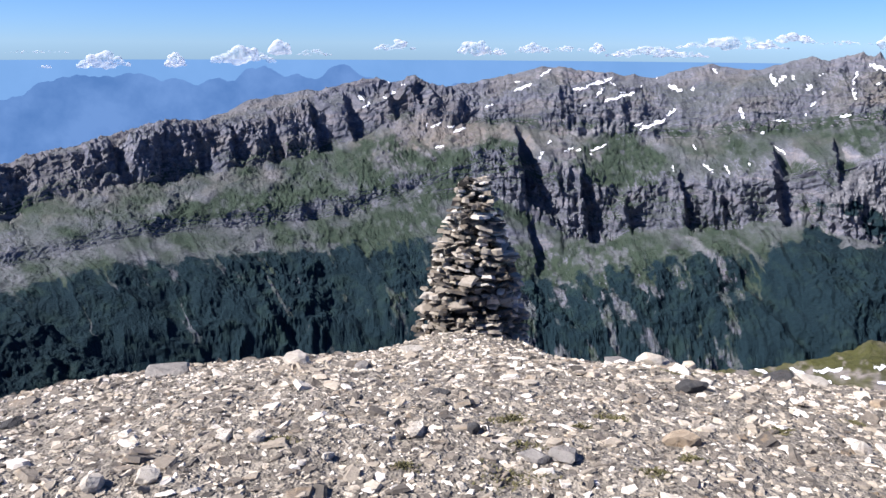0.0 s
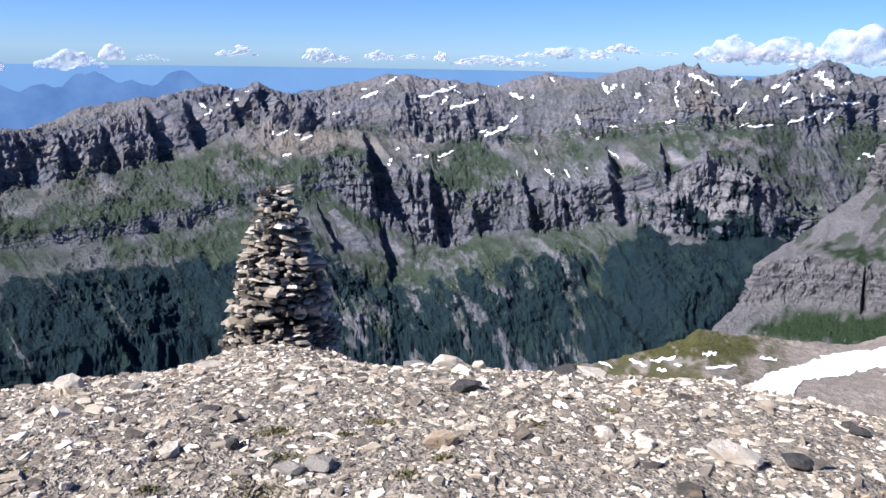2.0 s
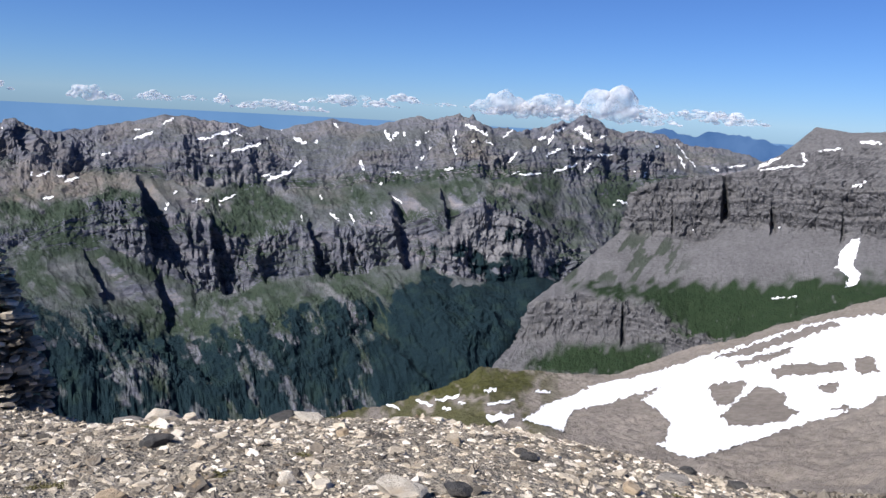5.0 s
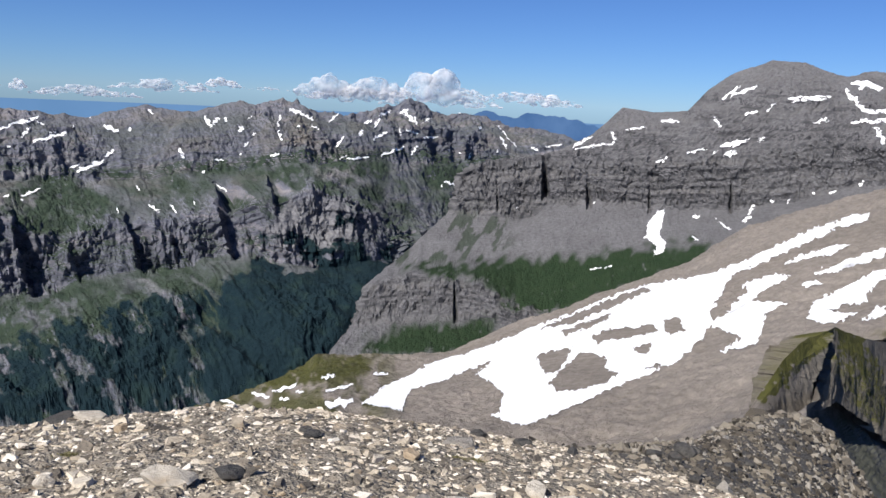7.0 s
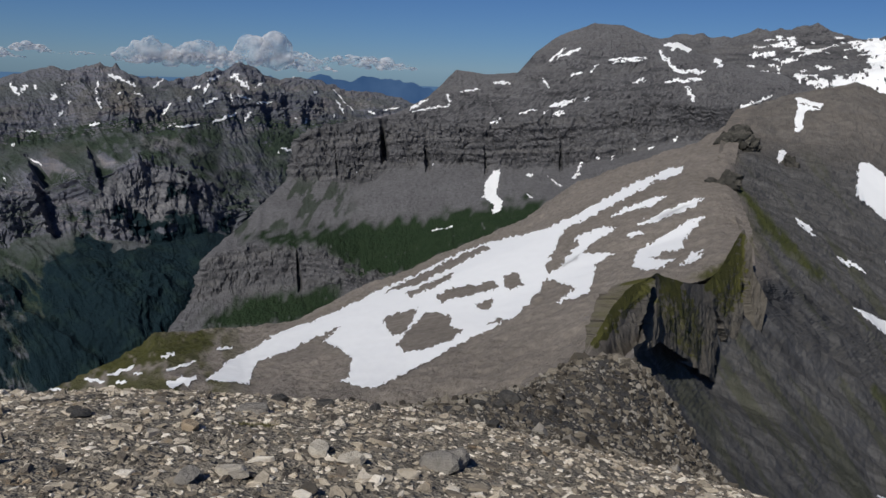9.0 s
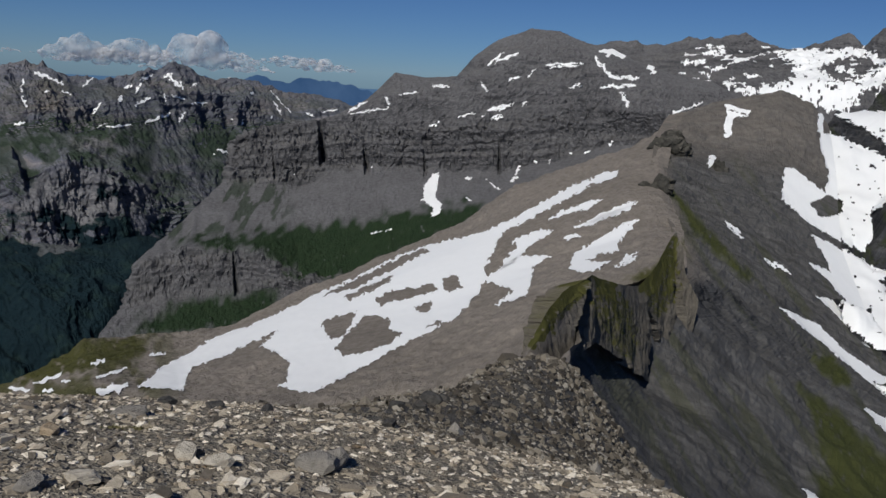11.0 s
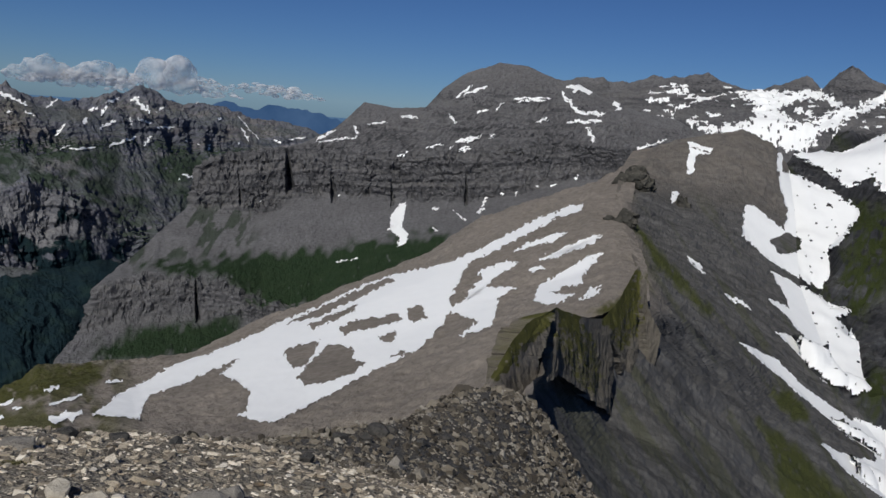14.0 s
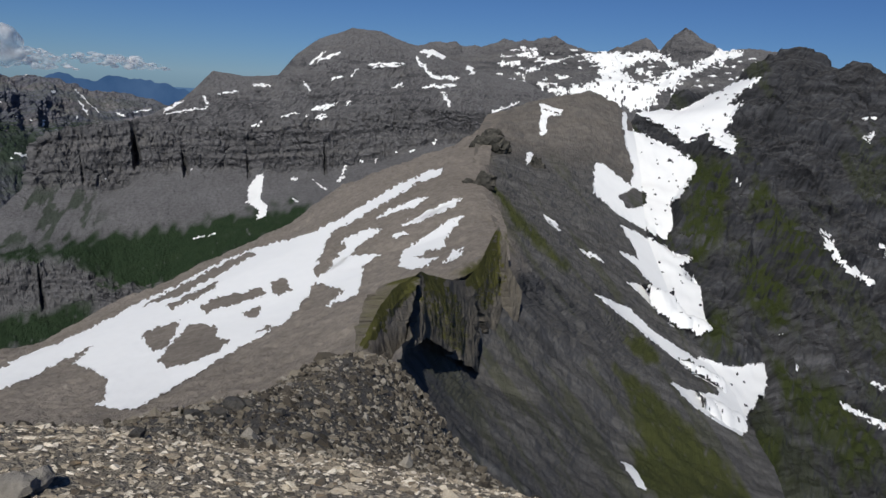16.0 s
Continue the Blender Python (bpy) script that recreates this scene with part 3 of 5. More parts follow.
DRIFTS_RANGE_F = [(41.94, -1.54, 43.46, -3.06, 0.13), (42.29, -2.34, 42.85, -3.34, 0.21), (40.61, -1.94, 40.96, -1.8, 0.21), (39.44, -3.57, 39.81, -4.15, 0.13), (40.18, -3.58, 40.17, -4.12, 0.13), (40.44, -3.56, 40.65, -3.77, 0.13), (42.08, -3.49, 42.2, -3.33, 0.17), (44.51, -3.04, 45.06, -3.22, 0.21), (45.38, -2.97, 46.71, -2.7, 0.13), (38.09, -5.86, 38.39, -6.15, 0.17), (38.49, -5.74, 39.35, -5.97, 0.26), (38.93, -7.58, 38.98, -7.34, 0.26), (39.21, -0.99, 39.41, -0.82, 0.17), (38.62, -3.33, 38.76, -3.55, 0.13)]
DRIFTS_DOME_A = [(47.4, -2.89, 48.74, -2.02, 0.26), (47.6, -3.0, 50.35, -2.38, 0.21), (50.03, -1.66, 50.35, -2.38, 0.26), (50.94, -1.48, 52.36, -1.22, 0.17), (53.28, -0.73, 54.44, -0.73, 0.26), (54.83, -0.54, 55.1, -0.48, 0.13), (56.52, -0.23, 57.22, -0.97, 0.26), (57.0, 0.82, 58.11, 1.83, 0.21), (57.5, 1.09, 59.14, 1.82, 0.26), (58.51, -0.09, 59.36, 0.2, 0.21), (59.84, 0.12, 60.41, 0.82, 0.17), (61.1, 1.1, 63.59, 1.35, 0.26), (61.27, 0.92, 63.41, 1.18, 0.17), (62.78, -0.46, 63.52, -0.01, 0.26), (63.14, -0.16, 63.66, -0.2, 0.21)]
DRIFTS_DOME_B = [(55.11, -2.86, 56.56, -2.36, 0.21), (56.72, -2.86, 57.24, -2.31, 0.21), (57.23, -2.23, 58.52, -1.82, 0.38), (57.4, -2.82, 58.38, -2.55, 0.43), (57.96, -2.26, 59.1, -1.5, 0.3), (59.52, -1.75, 59.98, -1.48, 0.26), (53.14, -3.55, 53.92, -3.18, 0.3), (53.54, -3.6, 53.69, -3.35, 0.26), (52.82, -8.88, 53.32, -8.45, 0.17), (55.89, -7.06, 56.5, -7.1, 0.3), (56.07, -8.42, 56.63, -8.79, 0.21)]
DRIFTS_DOME_C = [(57.44, -7.03, 58.18, -7.62, 0.17), (58.18, -7.62, 58.64, -7.75, 0.21), (59.16, -7.22, 59.73, -6.66, 0.26), (59.53, -6.67, 59.79, -5.96, 0.26), (60.65, -5.58, 61.06, -5.62, 0.26), (61.88, -5.8, 61.9, -5.16, 0.13), (63.21, -4.65, 63.4, -4.95, 0.17), (64.19, -4.81, 64.64, -4.61, 0.21), (65.8, -4.36, 66.13, -3.78, 0.21), (49.19, -11.42, 50.2, -11.13, 0.21), (50.21, -11.25, 50.89, -10.94, 0.17), (49.16, -6.68, 49.28, -6.55, 0.21), (43.76, -7.43, 43.83, -7.27, 0.17)]
DRIFTS_DOME_D = [(64.59, 2.18, 68.04, 2.77, 0.38), (65.07, 2.02, 67.34, 2.28, 0.6), (64.32, 1.78, 65.61, 0.52, 0.38), (65.42, 0.51, 67.53, 0.54, 0.34), (67.34, 2.28, 68.09, 1.64, 0.38), (67.87, 1.63, 68.44, 0.9, 0.51), (64.91, -0.19, 67.39, 0.07, 0.34), (66.29, -0.4, 66.98, -1.44, 0.38), (68.73, 2.06, 69.48, 1.73, 0.17), (69.7, -1.88, 70.76, -1.22, 0.26), (70.77, -1.3, 71.83, -0.83, 0.21), (71.53, 2.53, 72.66, 2.82, 0.26), (69.53, 2.86, 70.59, 3.33, 0.38)]
SNOW_BLOB = [(53.01, -7.78), (53.57, -6.94), (54.09, -6.79), (54.03, -7.72), (53.87, -8.54), (54.43, -9.03), (54.27, -9.73), (53.63, -10.05), (53.71, -9.36), (52.98, -8.79)]
DRIFTS_MEADOW = [(22.09, -20.95, 23.92, -21.56, 0.28), (25.01, -20.87, 26.32, -21.22, 0.28), (26.55, -20.85, 28.34, -20.4, 0.33), (27.03, -21.35, 27.81, -21.37, 0.28), (28.23, -20.89, 28.87, -20.9, 0.22), (30.11, -19.96, 31.06, -19.73, 0.33), (30.42, -20.88, 32.51, -20.38, 0.28), (33.87, -19.63, 35.02, -19.61, 0.28), (30.42, -21.83, 32.56, -21.54, 0.67)]
PALE_SLABS = [(25.9, -9.86), (26.61, -8.39), (27.74, -7.3), (29.33, -6.86), (31.17, -7.23), (32.38, -8.53), (32.65, -10.11), (30.53, -11.19), (27.21, -10.78)]
SCREE_RUNS = [(32.14, -11.04, 34.4, -7.63, 0.38), (34.31, -7.95, 34.78, -4.94, 0.34), (35.89, -5.83, 37.7, -9.2, 0.3), (29.98, -5.12, 33.25, -6.06, 0.34), (-1.03, -12.02, 1.38, -11.46, 0.26), (1.38, -11.46, 3.63, -12.01, 0.26), (17.41, -12.79, 20.0, -14.69, 0.68), (9.25, -6.33, 13.88, -4.94, 0.6), (25.35, -13.55, 27.6, -16.61, 0.38), (12.68, -18.1, 14.4, -20.04, 0.26), (20.71, -12.63, 23.8, -15.28, 0.21)]
TURF_FACE_0 = [(80.00, -18.37), (83.11, -19.81), (86.79, -22.41), (90.92, -25.73), (84.65, -27.04), (82.40, -22.21)]
TURF_FACE_1 = [(80.49, -16.19), (82.54, -16.71), (83.38, -17.83), (82.32, -18.22)]
TURF_FACE_2 = [(69.88, -6.31), (71.17, -7.32), (73.80, -9.74), (76.66, -12.23), (75.66, -12.33), (71.94, -9.28)]
TURF_FACE_3 = [(74.77, -11.48), (76.66, -12.23), (76.07, -12.45)]
TURF_FACE_4 = [(81.76, -23.64), (83.03, -24.00), (85.39, -26.54), (83.36, -26.54)]
TURF_ON_FACE = (TURF_FACE_0, TURF_FACE_1, TURF_FACE_2, TURF_FACE_3, TURF_FACE_4)
TURF_CRAG_0 = [(61.48, -18.55), (63.13, -14.66), (64.48, -13.16), (65.91, -12.85), (65.21, -14.72), (63.89, -16.81), (62.33, -18.70)]
TURF_CRAG_1 = [(65.80, -13.06), (67.40, -13.54), (68.57, -15.25), (69.58, -17.54), (69.10, -19.16), (67.30, -17.55), (66.13, -15.85)]
TURF_CRAG_2 = [(68.82, -13.23), (70.43, -10.68), (70.96, -9.84), (71.84, -12.15), (71.88, -14.34), (70.45, -15.67), (69.54, -14.56)]
TURF_ON_CRAG = (TURF_CRAG_0, TURF_CRAG_1, TURF_CRAG_2, )
TURF_EAST_0 = [(83.52, -3.61), (86.29, -3.95), (86.81, -8.09), (85.41, -11.73), (83.46, -9.63), (83.83, -6.28)]
TURF_EAST_1 = [(87.49, -4.98), (90.16, -6.58), (93.23, -9.15), (94.25, -11.55), (90.66, -10.26), (88.68, -8.63)]
TURF_EAST_2 = [(90.84, -16.60), (95.22, -17.91), (98.70, -20.94), (96.71, -22.87), (92.76, -19.91)]
TURF_EAST_3 = [(86.15, -13.18), (87.76, -14.10), (87.64, -17.36), (86.10, -16.65)]
TURF_EAST_4 = [(86.90, -8.85), (90.81, -11.36), (92.01, -14.90), (89.02, -13.90)]
TURF_EAST_5 = [(89.37, -21.72), (91.93, -21.54), (91.88, -25.86), (89.11, -25.06)]
TURF_ON_EAST = (TURF_EAST_0, TURF_EAST_1, TURF_EAST_2, TURF_EAST_3, TURF_EAST_4, TURF_EAST_5, )
TURF_SLOPE_0 = [(22.49, -19.43), (27.05, -18.80), (29.48, -18.04), (33.43, -18.46), (33.97, -19.53), (31.20, -19.90), (26.97, -20.75), (22.40, -20.85)]
TURF_SLOPE_1 = [(69.33, -13.48), (71.46, -11.65), (71.80, -9.66), (70.66, -11.35), (68.12, -13.23)]
TURF_ON_SLOPE = (TURF_SLOPE_0, TURF_SLOPE_1, )
TURF_RANGE_0 = [(8.91, -7.47), (12.37, -6.16), (15.58, -7.20), (14.87, -9.63), (10.50, -9.58)]
TURF_RANGE_1 = [(1.41, -16.49), (5.15, -14.89), (10.97, -13.33), (14.21, -14.06), (19.93, -13.04), (24.14, -13.81), (15.95, -16.61), (7.86, -17.06)]
TURF_RANGE_2 = [(24.32, -4.49), (31.46, -3.48), (34.02, -5.57), (27.74, -6.87)]
TURF_RANGE_3 = [(-10.51, -14.18), (-5.97, -12.70), (-1.00, -10.73), (0.24, -12.74), (-1.84, -15.58), (-6.87, -15.91)]
TURF_RANGE_4 = [(-21.14, -11.63), (-15.43, -10.22), (-5.91, -10.09), (-9.99, -11.40), (-18.23, -12.28)]
TURF_RANGE_5 = [(26.68, -14.24), (28.30, -13.70), (30.89, -14.88), (30.13, -15.56)]
TURF_RANGE_6 = [(-6.09, -6.65), (-2.22, -6.23), (4.78, -6.44), (5.14, -8.73), (0.42, -11.03), (-6.29, -11.59)]
TURF_ON_RANGE = (TURF_RANGE_0, TURF_RANGE_1, TURF_RANGE_2, TURF_RANGE_3, TURF_RANGE_4, TURF_RANGE_5, TURF_RANGE_6, )
TURF_DOME_0 = [(35.74, -12.01), (41.46, -11.52), (44.22, -10.96), (49.05, -10.52), (51.48, -9.88), (56.74, -8.57), (58.03, -9.49), (52.44, -12.47), (47.56, -14.47), (44.30, -14.34), (41.48, -12.59), (37.61, -12.40)]
TURF_DOME_1 = [(31.97, -18.11), (35.70, -16.22), (39.54, -16.11), (43.11, -15.14), (42.73, -16.72), (40.35, -18.34)]
TURF_ON_DOME = (TURF_DOME_0, TURF_DOME_1)

EYE = np.array((0.0, 0.0, 1.65))


def mesh_object(name, co, quads, material, smooth=True, attrs=None):
    me = bpy.data.meshes.new(name)
    me.vertices.add(len(co))
    me.vertices.foreach_set("co", np.ascontiguousarray(co, dtype=np.float32).ravel())
    n = len(quads)
    me.loops.add(n * 4)
    me.loops.foreach_set("vertex_index", np.ascontiguousarray(quads, dtype=np.int32).ravel())
    me.polygons.add(n)
    me.polygons.foreach_set("loop_start", np.arange(0, n * 4, 4, dtype=np.int32))
    me.polygons.foreach_set("use_smooth", np.full(n, smooth))
    for k, v in (attrs or {}).items():
        me.attributes.new(k, "FLOAT", "POINT").data.foreach_set("value", np.ascontiguousarray(v, dtype=np.float32).ravel())
    me.materials.append(material)
    me.update(calc_edges=True)
    return new(name, me)


def grid_quads(rows, cols):
    i = np.arange(rows * cols).reshape(rows, cols)
    return np.stack([i[:-1, :-1], i[1:, :-1], i[1:, 1:], i[:-1, 1:]], -1).reshape(-1, 4)


def lay_lines(lines, cols, steps):
    """A sheet laid over the lines: rows from the first line to the last."""
    u = np.linspace(0, 1, cols)
    laid = []
    for line in lines:
        p = np.array(line, dtype=float)
        b = np.unwrap(np.arctan2(p[:, 0], p[:, 1]))
        s = (b - b[0]) / (b[-1] - b[0])
        s = np.maximum.accumulate(s + np.arange(len(s)) * 1e-6)
        laid.append(np.stack([np.interp(u, s / s[-1], p[:, c]) for c in range(3)], -1))
    rows, tags = [], []
    for i, n in enumerate(steps):
        for j in range(n):
            f = j / n
            rows.append(laid[i] * (1 - f) + laid[i + 1] * f)
            tags.append(i + f)
    rows.append(laid[-1])
    tags.append(len(steps))
    return np.array(rows), np.array(tags)


def outward(co):
    du, dv = np.gradient(co, axis=1), np.gradient(co, axis=0)
    n = np.cross(dv, du)
    n /= np.maximum(np.linalg.norm(n, axis=2, keepdims=True), 1e-9)
    n *= np.where((n * (EYE - co)).sum(2, keepdims=True) < 0, -1, 1)
    return n


def smooth_rows(a, times):
    for _ in range(times):
        b = a.copy()
        b[1:-1] = (a[:-2] + 2 * a[1:-1] + a[2:]) / 4
        a = b
        b = a.copy()
        b[:, 1:-1] = (a[:, :-2] + 2 * a[:, 1:-1] + a[:, 2:]) / 4
        a = b
    return a


def inside(poly, x, y):
    hit = np.zeros(x.shape, bool)
    n = len(poly)
    for k in range(n):
        (x0, y0), (x1, y1) = poly[k], poly[(k + 1) % n]
        if y0 != y1:
            hit ^= ((y0 > y) != (y1 > y)) & (x < (x1 - x0) * (y - y0) / (y1 - y0) + x0)
    return hit


def bearings(co):
    d = co - EYE
    return np.degrees(np.arctan2(d[..., 0], d[..., 1])), np.degrees(np.arctan2(d[..., 2], np.hypot(d[..., 0], d[..., 1])))


def pieces(cell, least):
    """The joined pieces of a mask, as lists of flat indices."""
    h, w = cell.shape
    left = set(np.flatnonzero(cell).tolist())
    out = []
    while left:
        todo = [left.pop()]
        got = []
        while todo:
            c = todo.pop()
            got.append(c)
            for d in (c - w, c + w, c - 1, c + 1):
                if d in left:
                    left.remove(d)
                    todo.append(d)
        if len(got) >= least:
            out.append(np.array(sorted(got)))
    return out


def drift(row):
    """The outline of a narrow drift that tapers to both ends."""
    a0, e0, a1, e1, wide = row
    long = max(math.hypot(a1 - a0, e1 - e0), 1e-3)
    across = ((e0 - e1) / long, (a1 - a0) / long)
    sides = ([], [])
    for k in range(7):
        f = k / 6
        half = 0.41 * wide * (0.3 + 0.7 * math.sin(math.pi * (0.08 + 0.84 * f)) ** 0.7) * (1 + 0.35 * math.sin(9 * a0 + 4.1 * k))
        sway = 0.22 * wide * math.sin(5 * a0 + 2.3 * k)
        for side, sign in zip(sides, (1, -1)):
            side.append((a0 + (a1 - a0) * f + across[0] * (sway + sign * half), e0 + (e1 - e0) * f + across[1] * (sway + sign * half)))
    return sides[0] + sides[1][::-1]


def drifts(*lists):
    return [(drift(row), ()) for rows in lists for row in rows]


def finer(a, k):
    """The sheet cut k times finer both ways."""
    for axis in (0, 1):
        a = np.moveaxis(a, axis, 0)
        i = np.linspace(0, len(a) - 1, (len(a) - 1) * k + 1)
        lo = np.minimum(i.astype(int), len(a) - 2)
        f = (i - lo).reshape((-1,) + (1,) * (a.ndim - 1))
        a = np.moveaxis(a[lo] * (1 - f) + a[lo + 1] * f, 0, axis)
    return a


def snow_on(name, co, patches, lift, label, ragged=0.12, grains=6.0, broken=-9.0, cut=2):
    """Snow lying on a sheet of ground inside the outlines: each outline is a drift of its own."""
    az, el = bearings(co)
    co = smooth_rows(co, 3)
    lifted = co + outward(co) * lift
    for poly, bare in patches:
        p = np.array(poly)
        lo, hi = p.min(0) - 0.5, p.max(0) + 0.5
        near = (az > lo[0]) & (az < hi[0]) & (el > lo[1]) & (el < hi[1])
        if not near.any():
            continue
        r, c = np.flatnonzero(near.any(1)), np.flatnonzero(near.any(0))
        block = np.s_[max(r[0] - 1, 0):r[-1] + 2, max(c[0] - 1, 0):c[-1] + 2]
        a, e, ground = finer(az[block], cut), finer(el[block], cut), finer(lifted[block], cut)
        wx = fbm(a * grains, e * grains, a * 0, 4, 71, 0.6) * ragged
        wy = fbm(a * grains, e * grains, a * 0 + 9, 4, 72, 0.6) * ragged * 0.6
        keep = inside(poly, a + wx, e + wy)
        if broken > -5:
            keep &= fbm(a * 3.5 + 1.5 * e, e * 6.0, a * 0, 3, 73) > broken
        for hole in bare:
            keep &= ~inside(hole, a + wx, e + wy)
        cell = keep[:-1, :-1] & keep[1:, :-1] & keep[1:, 1:] & keep[:-1, 1:]
        quads = grid_quads(*a.shape)
        for piece in pieces(cell, 9):
            used, inv = np.unique(quads[piece], return_inverse=True)
            ob = mesh_object(name, ground.reshape(-1, 3)[used], inv.reshape(-1, 4), SNOW)
            tagged(ob, label, "snow", "snow patches")


def specks(co, upto, least, seed, lift, where, label):
    """Small scattered snow patches in hollows, longer than they are high."""
    az, el = bearings(co)
    keep = (fbm(az * 1.7 + 1.4 * el, el * 7.0 - az * 0.8, az * 0, 4, seed, 0.6) > least) & where(az, el)
    if upto:
        keep[upto:] = False
    cell = keep[:-1, :-1] & keep[1:, :-1] & keep[1:, 1:] & keep[:-1, 1:]
    quads = grid_quads(*co.shape[:2])
    lifted = (co + outward(co) * lift).reshape(-1, 3)
    for piece in pieces(cell, 11):
        used, inv = np.unique(quads[piece], return_inverse=True)
        tagged(mesh_object("snow_patch", lifted[used], inv.reshape(-1, 4), SNOW), label, "snow", "snow patches")


def mountain(name, lines, cols, steps, relief, material, label, seed, parts, scale=90.0, ribs=1.0, terrace=0.0, veg=None, wood=None, soft=2, close=0.0,
             category="mountain", taper=0.0, clefts=(), gullies=0.0, lean=0.0, blocks=0.0, earth=None, lumps=0.6, strata_depth=0.4, furrow=None, teeth=None, spurs=0.0, quiet=None, trees=0.0, snow=(), pale=None):
    """A mountainside laid over its lines. relief: the height of the crags at each line, in metres; parts: (name, first line, last line);
    clefts: (bearing, first line, last line, width in degrees, depth in metres), sharp on their sunny side; gullies: depth of the furrows that run downhill."""
    co, tag = lay_lines(lines, cols, steps)
    co = smooth_rows(co, soft)
    if close:
        back = co[:, :1] + (co[:, :1] - EYE) * close
        co = np.concatenate([back, co], 1)
    n = outward(smooth_rows(co, 6))
    rows, cols = co.shape[:2]
    if isinstance(relief[0], tuple):
        high = max(p[1] for p in relief)
        amp = np.interp(tag, [p[0] for p in relief], [p[1] for p in relief])[:, None] * np.ones((1, cols))
    else:
        high = max(relief)
        amp = np.interp(tag, np.arange(len(relief)), relief)[:, None] * np.ones((1, cols))
    if taper:
        amp *= np.clip(np.linspace(0, 1, cols) / taper, 0.08, 1)[None]
    x, y, z = (co[..., c] / scale for c in range(3))
    az, el = bearings(co)
    t = tag[:, None] + 0 * az
    if quiet:
        amp = amp * quiet(az, t)
    bulge = ridged(x, y, z * 0.16, 5, seed) * 0.55 * ribs + fbm(x * 1.7, y * 1.7, z * 0.6, 5, seed + 20, 0.55) * lumps
    bulge += ridged(x * 5.0, y * 5.0, z * 1.1, 3, seed + 30) * 0.2
    if trees:
        bulge += trees * fbm(x * 9.0, y * 9.0, z * 9.0, 2, seed + 33) * smooth01(t, 4.5, 5.3)
    bulge -= bulge.mean()
    if terrace:
        lift = t * terrace + 0.22 * fbm(x * 0.5, y * 0.5, z * 0.5, 3, seed + 40)
        bulge += (np.clip((lift % 1.0) * 1.3, 0, 1) - 0.5) * strata_depth * (0.6 + 0.8 * grain(x * 0.8, y * 0.8, np.floor(lift), seed + 41))
    push = amp * bulge
    if gullies:
        g = ridged(az * 0.7 + lean * el + 0.3 * fbm(az * 0.5, el * 0.7, az * 0, 3, seed + 7), el * 0.16, az * 0, 4, seed + 60, 0.45)
        push = push + gullies * g * smooth01(t, 0.1, 1.2)
    if furrow:
        wave, deep, heading = furrow
        hs, hc = math.sin(radians(heading)), math.cos(radians(heading))
        across, along = co[..., 1] * hs - co[..., 0] * hc, co[..., 0] * hs + co[..., 1] * hc
        push = push + deep * ridged(across / wave + 0.5 * fbm(across / wave / 3, along / wave / 8, across * 0, 2, seed + 55), along / wave / 7, across * 0, 4, seed + 50)
    for b0, lo, hi, wide, deep, *slant in clefts:
        down = np.clip((t - lo) / (hi - lo), 0, 1)
        b0 = b0 + (slant[0] if slant else 0.0) * down
        wander = wide * (0.07 * fbm(el * 2.5, az * 0 + lo, az * 0, 4, int(deep * 7) + int(wide * 10) + 90, 0.6) - 0.35 * down + 0.15)
        s = (az - b0 + wander) / (wide * (0.4 + 0.9 * down))
        shape = np.where(s < 0, -0.15 * np.clip(1 + s / 1.3, 0, 1) ** 2, np.clip((1 - s) * 2.4, 0, 1) * np.clip(s * 14, 0, 1))
        push = push - deep * shape * band(t, lo, hi, 0.3)
    if blocks:
        warp = fbm(az * 1.5, el * 1.5, az * 0, 3, seed + 80)
        for k, (fa, ft, part_of) in enumerate(((2.2, 5.0, 0.7), (5.5, 9.0, 0.3))):
            i = np.floor(az * fa + warp * 1.3 + 0.15 * k).astype(np.int64)
            j = np.floor(t * ft + warp * 0.5 + 0.3 * hash01(i, i * 0, i * 0 + k, seed)).astype(np.int64)
            push = push + blocks * part_of * hash01(i, j, i * 0 + k, seed + 81) * amp / high
    if spurs:
        s = ridged(az * 0.32 + 0.22 * el + 0.35 * fbm(az * 0.4, el * 0.5, az * 0, 3, seed + 91), el * 0.1, az * 0, 2, seed + 90, 0.4)
        push = push + spurs * s * smooth01(t, 4.0, 4.8)
    if snow:
        lain = np.zeros(az.shape)
        for outline, _ in snow:
            lain = np.maximum(lain, inside(outline, az, el) * 1.0)
        push = push * (1 - 0.85 * smooth_rows(lain, 5))
    co = co + n * push[..., None]
    if teeth:
        jag = ridged(az * 0.8, az * 0, t * 1.5, 4, seed + 95, 0.42)
        far = np.hypot(co[..., 0], co[..., 1])
        co[..., 2] += far * radians(1) * teeth(az) * (jag - jag.mean()) * smooth01(-t, -0.7, 0.0)
    az, el = bearings(co)
    at = {"veg": np.zeros(az.shape) if veg is None else veg(az, el, t), "wood": np.zeros(az.shape) if wood is None else wood(az, el, t),
          "earth": np.zeros(az.shape) if earth is None else earth(np.linspace(0, 1, cols)[None] + 0 * az, t, az), "pale": np.zeros(az.shape) if pale is None else pale(az, el)}
    start = np.concatenate([[0], np.cumsum(steps)])
    top = new(name)
    tagged(top, label, category)
    for part_name, lo, hi in parts:
        a, e = start[lo], start[hi] + 1
        ob = mesh_object(part_name, co[a:e].reshape(-1, 3), grid_quads(e - a, cols), material, smooth=False, attrs={k: v[a:e] for k, v in at.items()})
        ob.parent = top
    return co


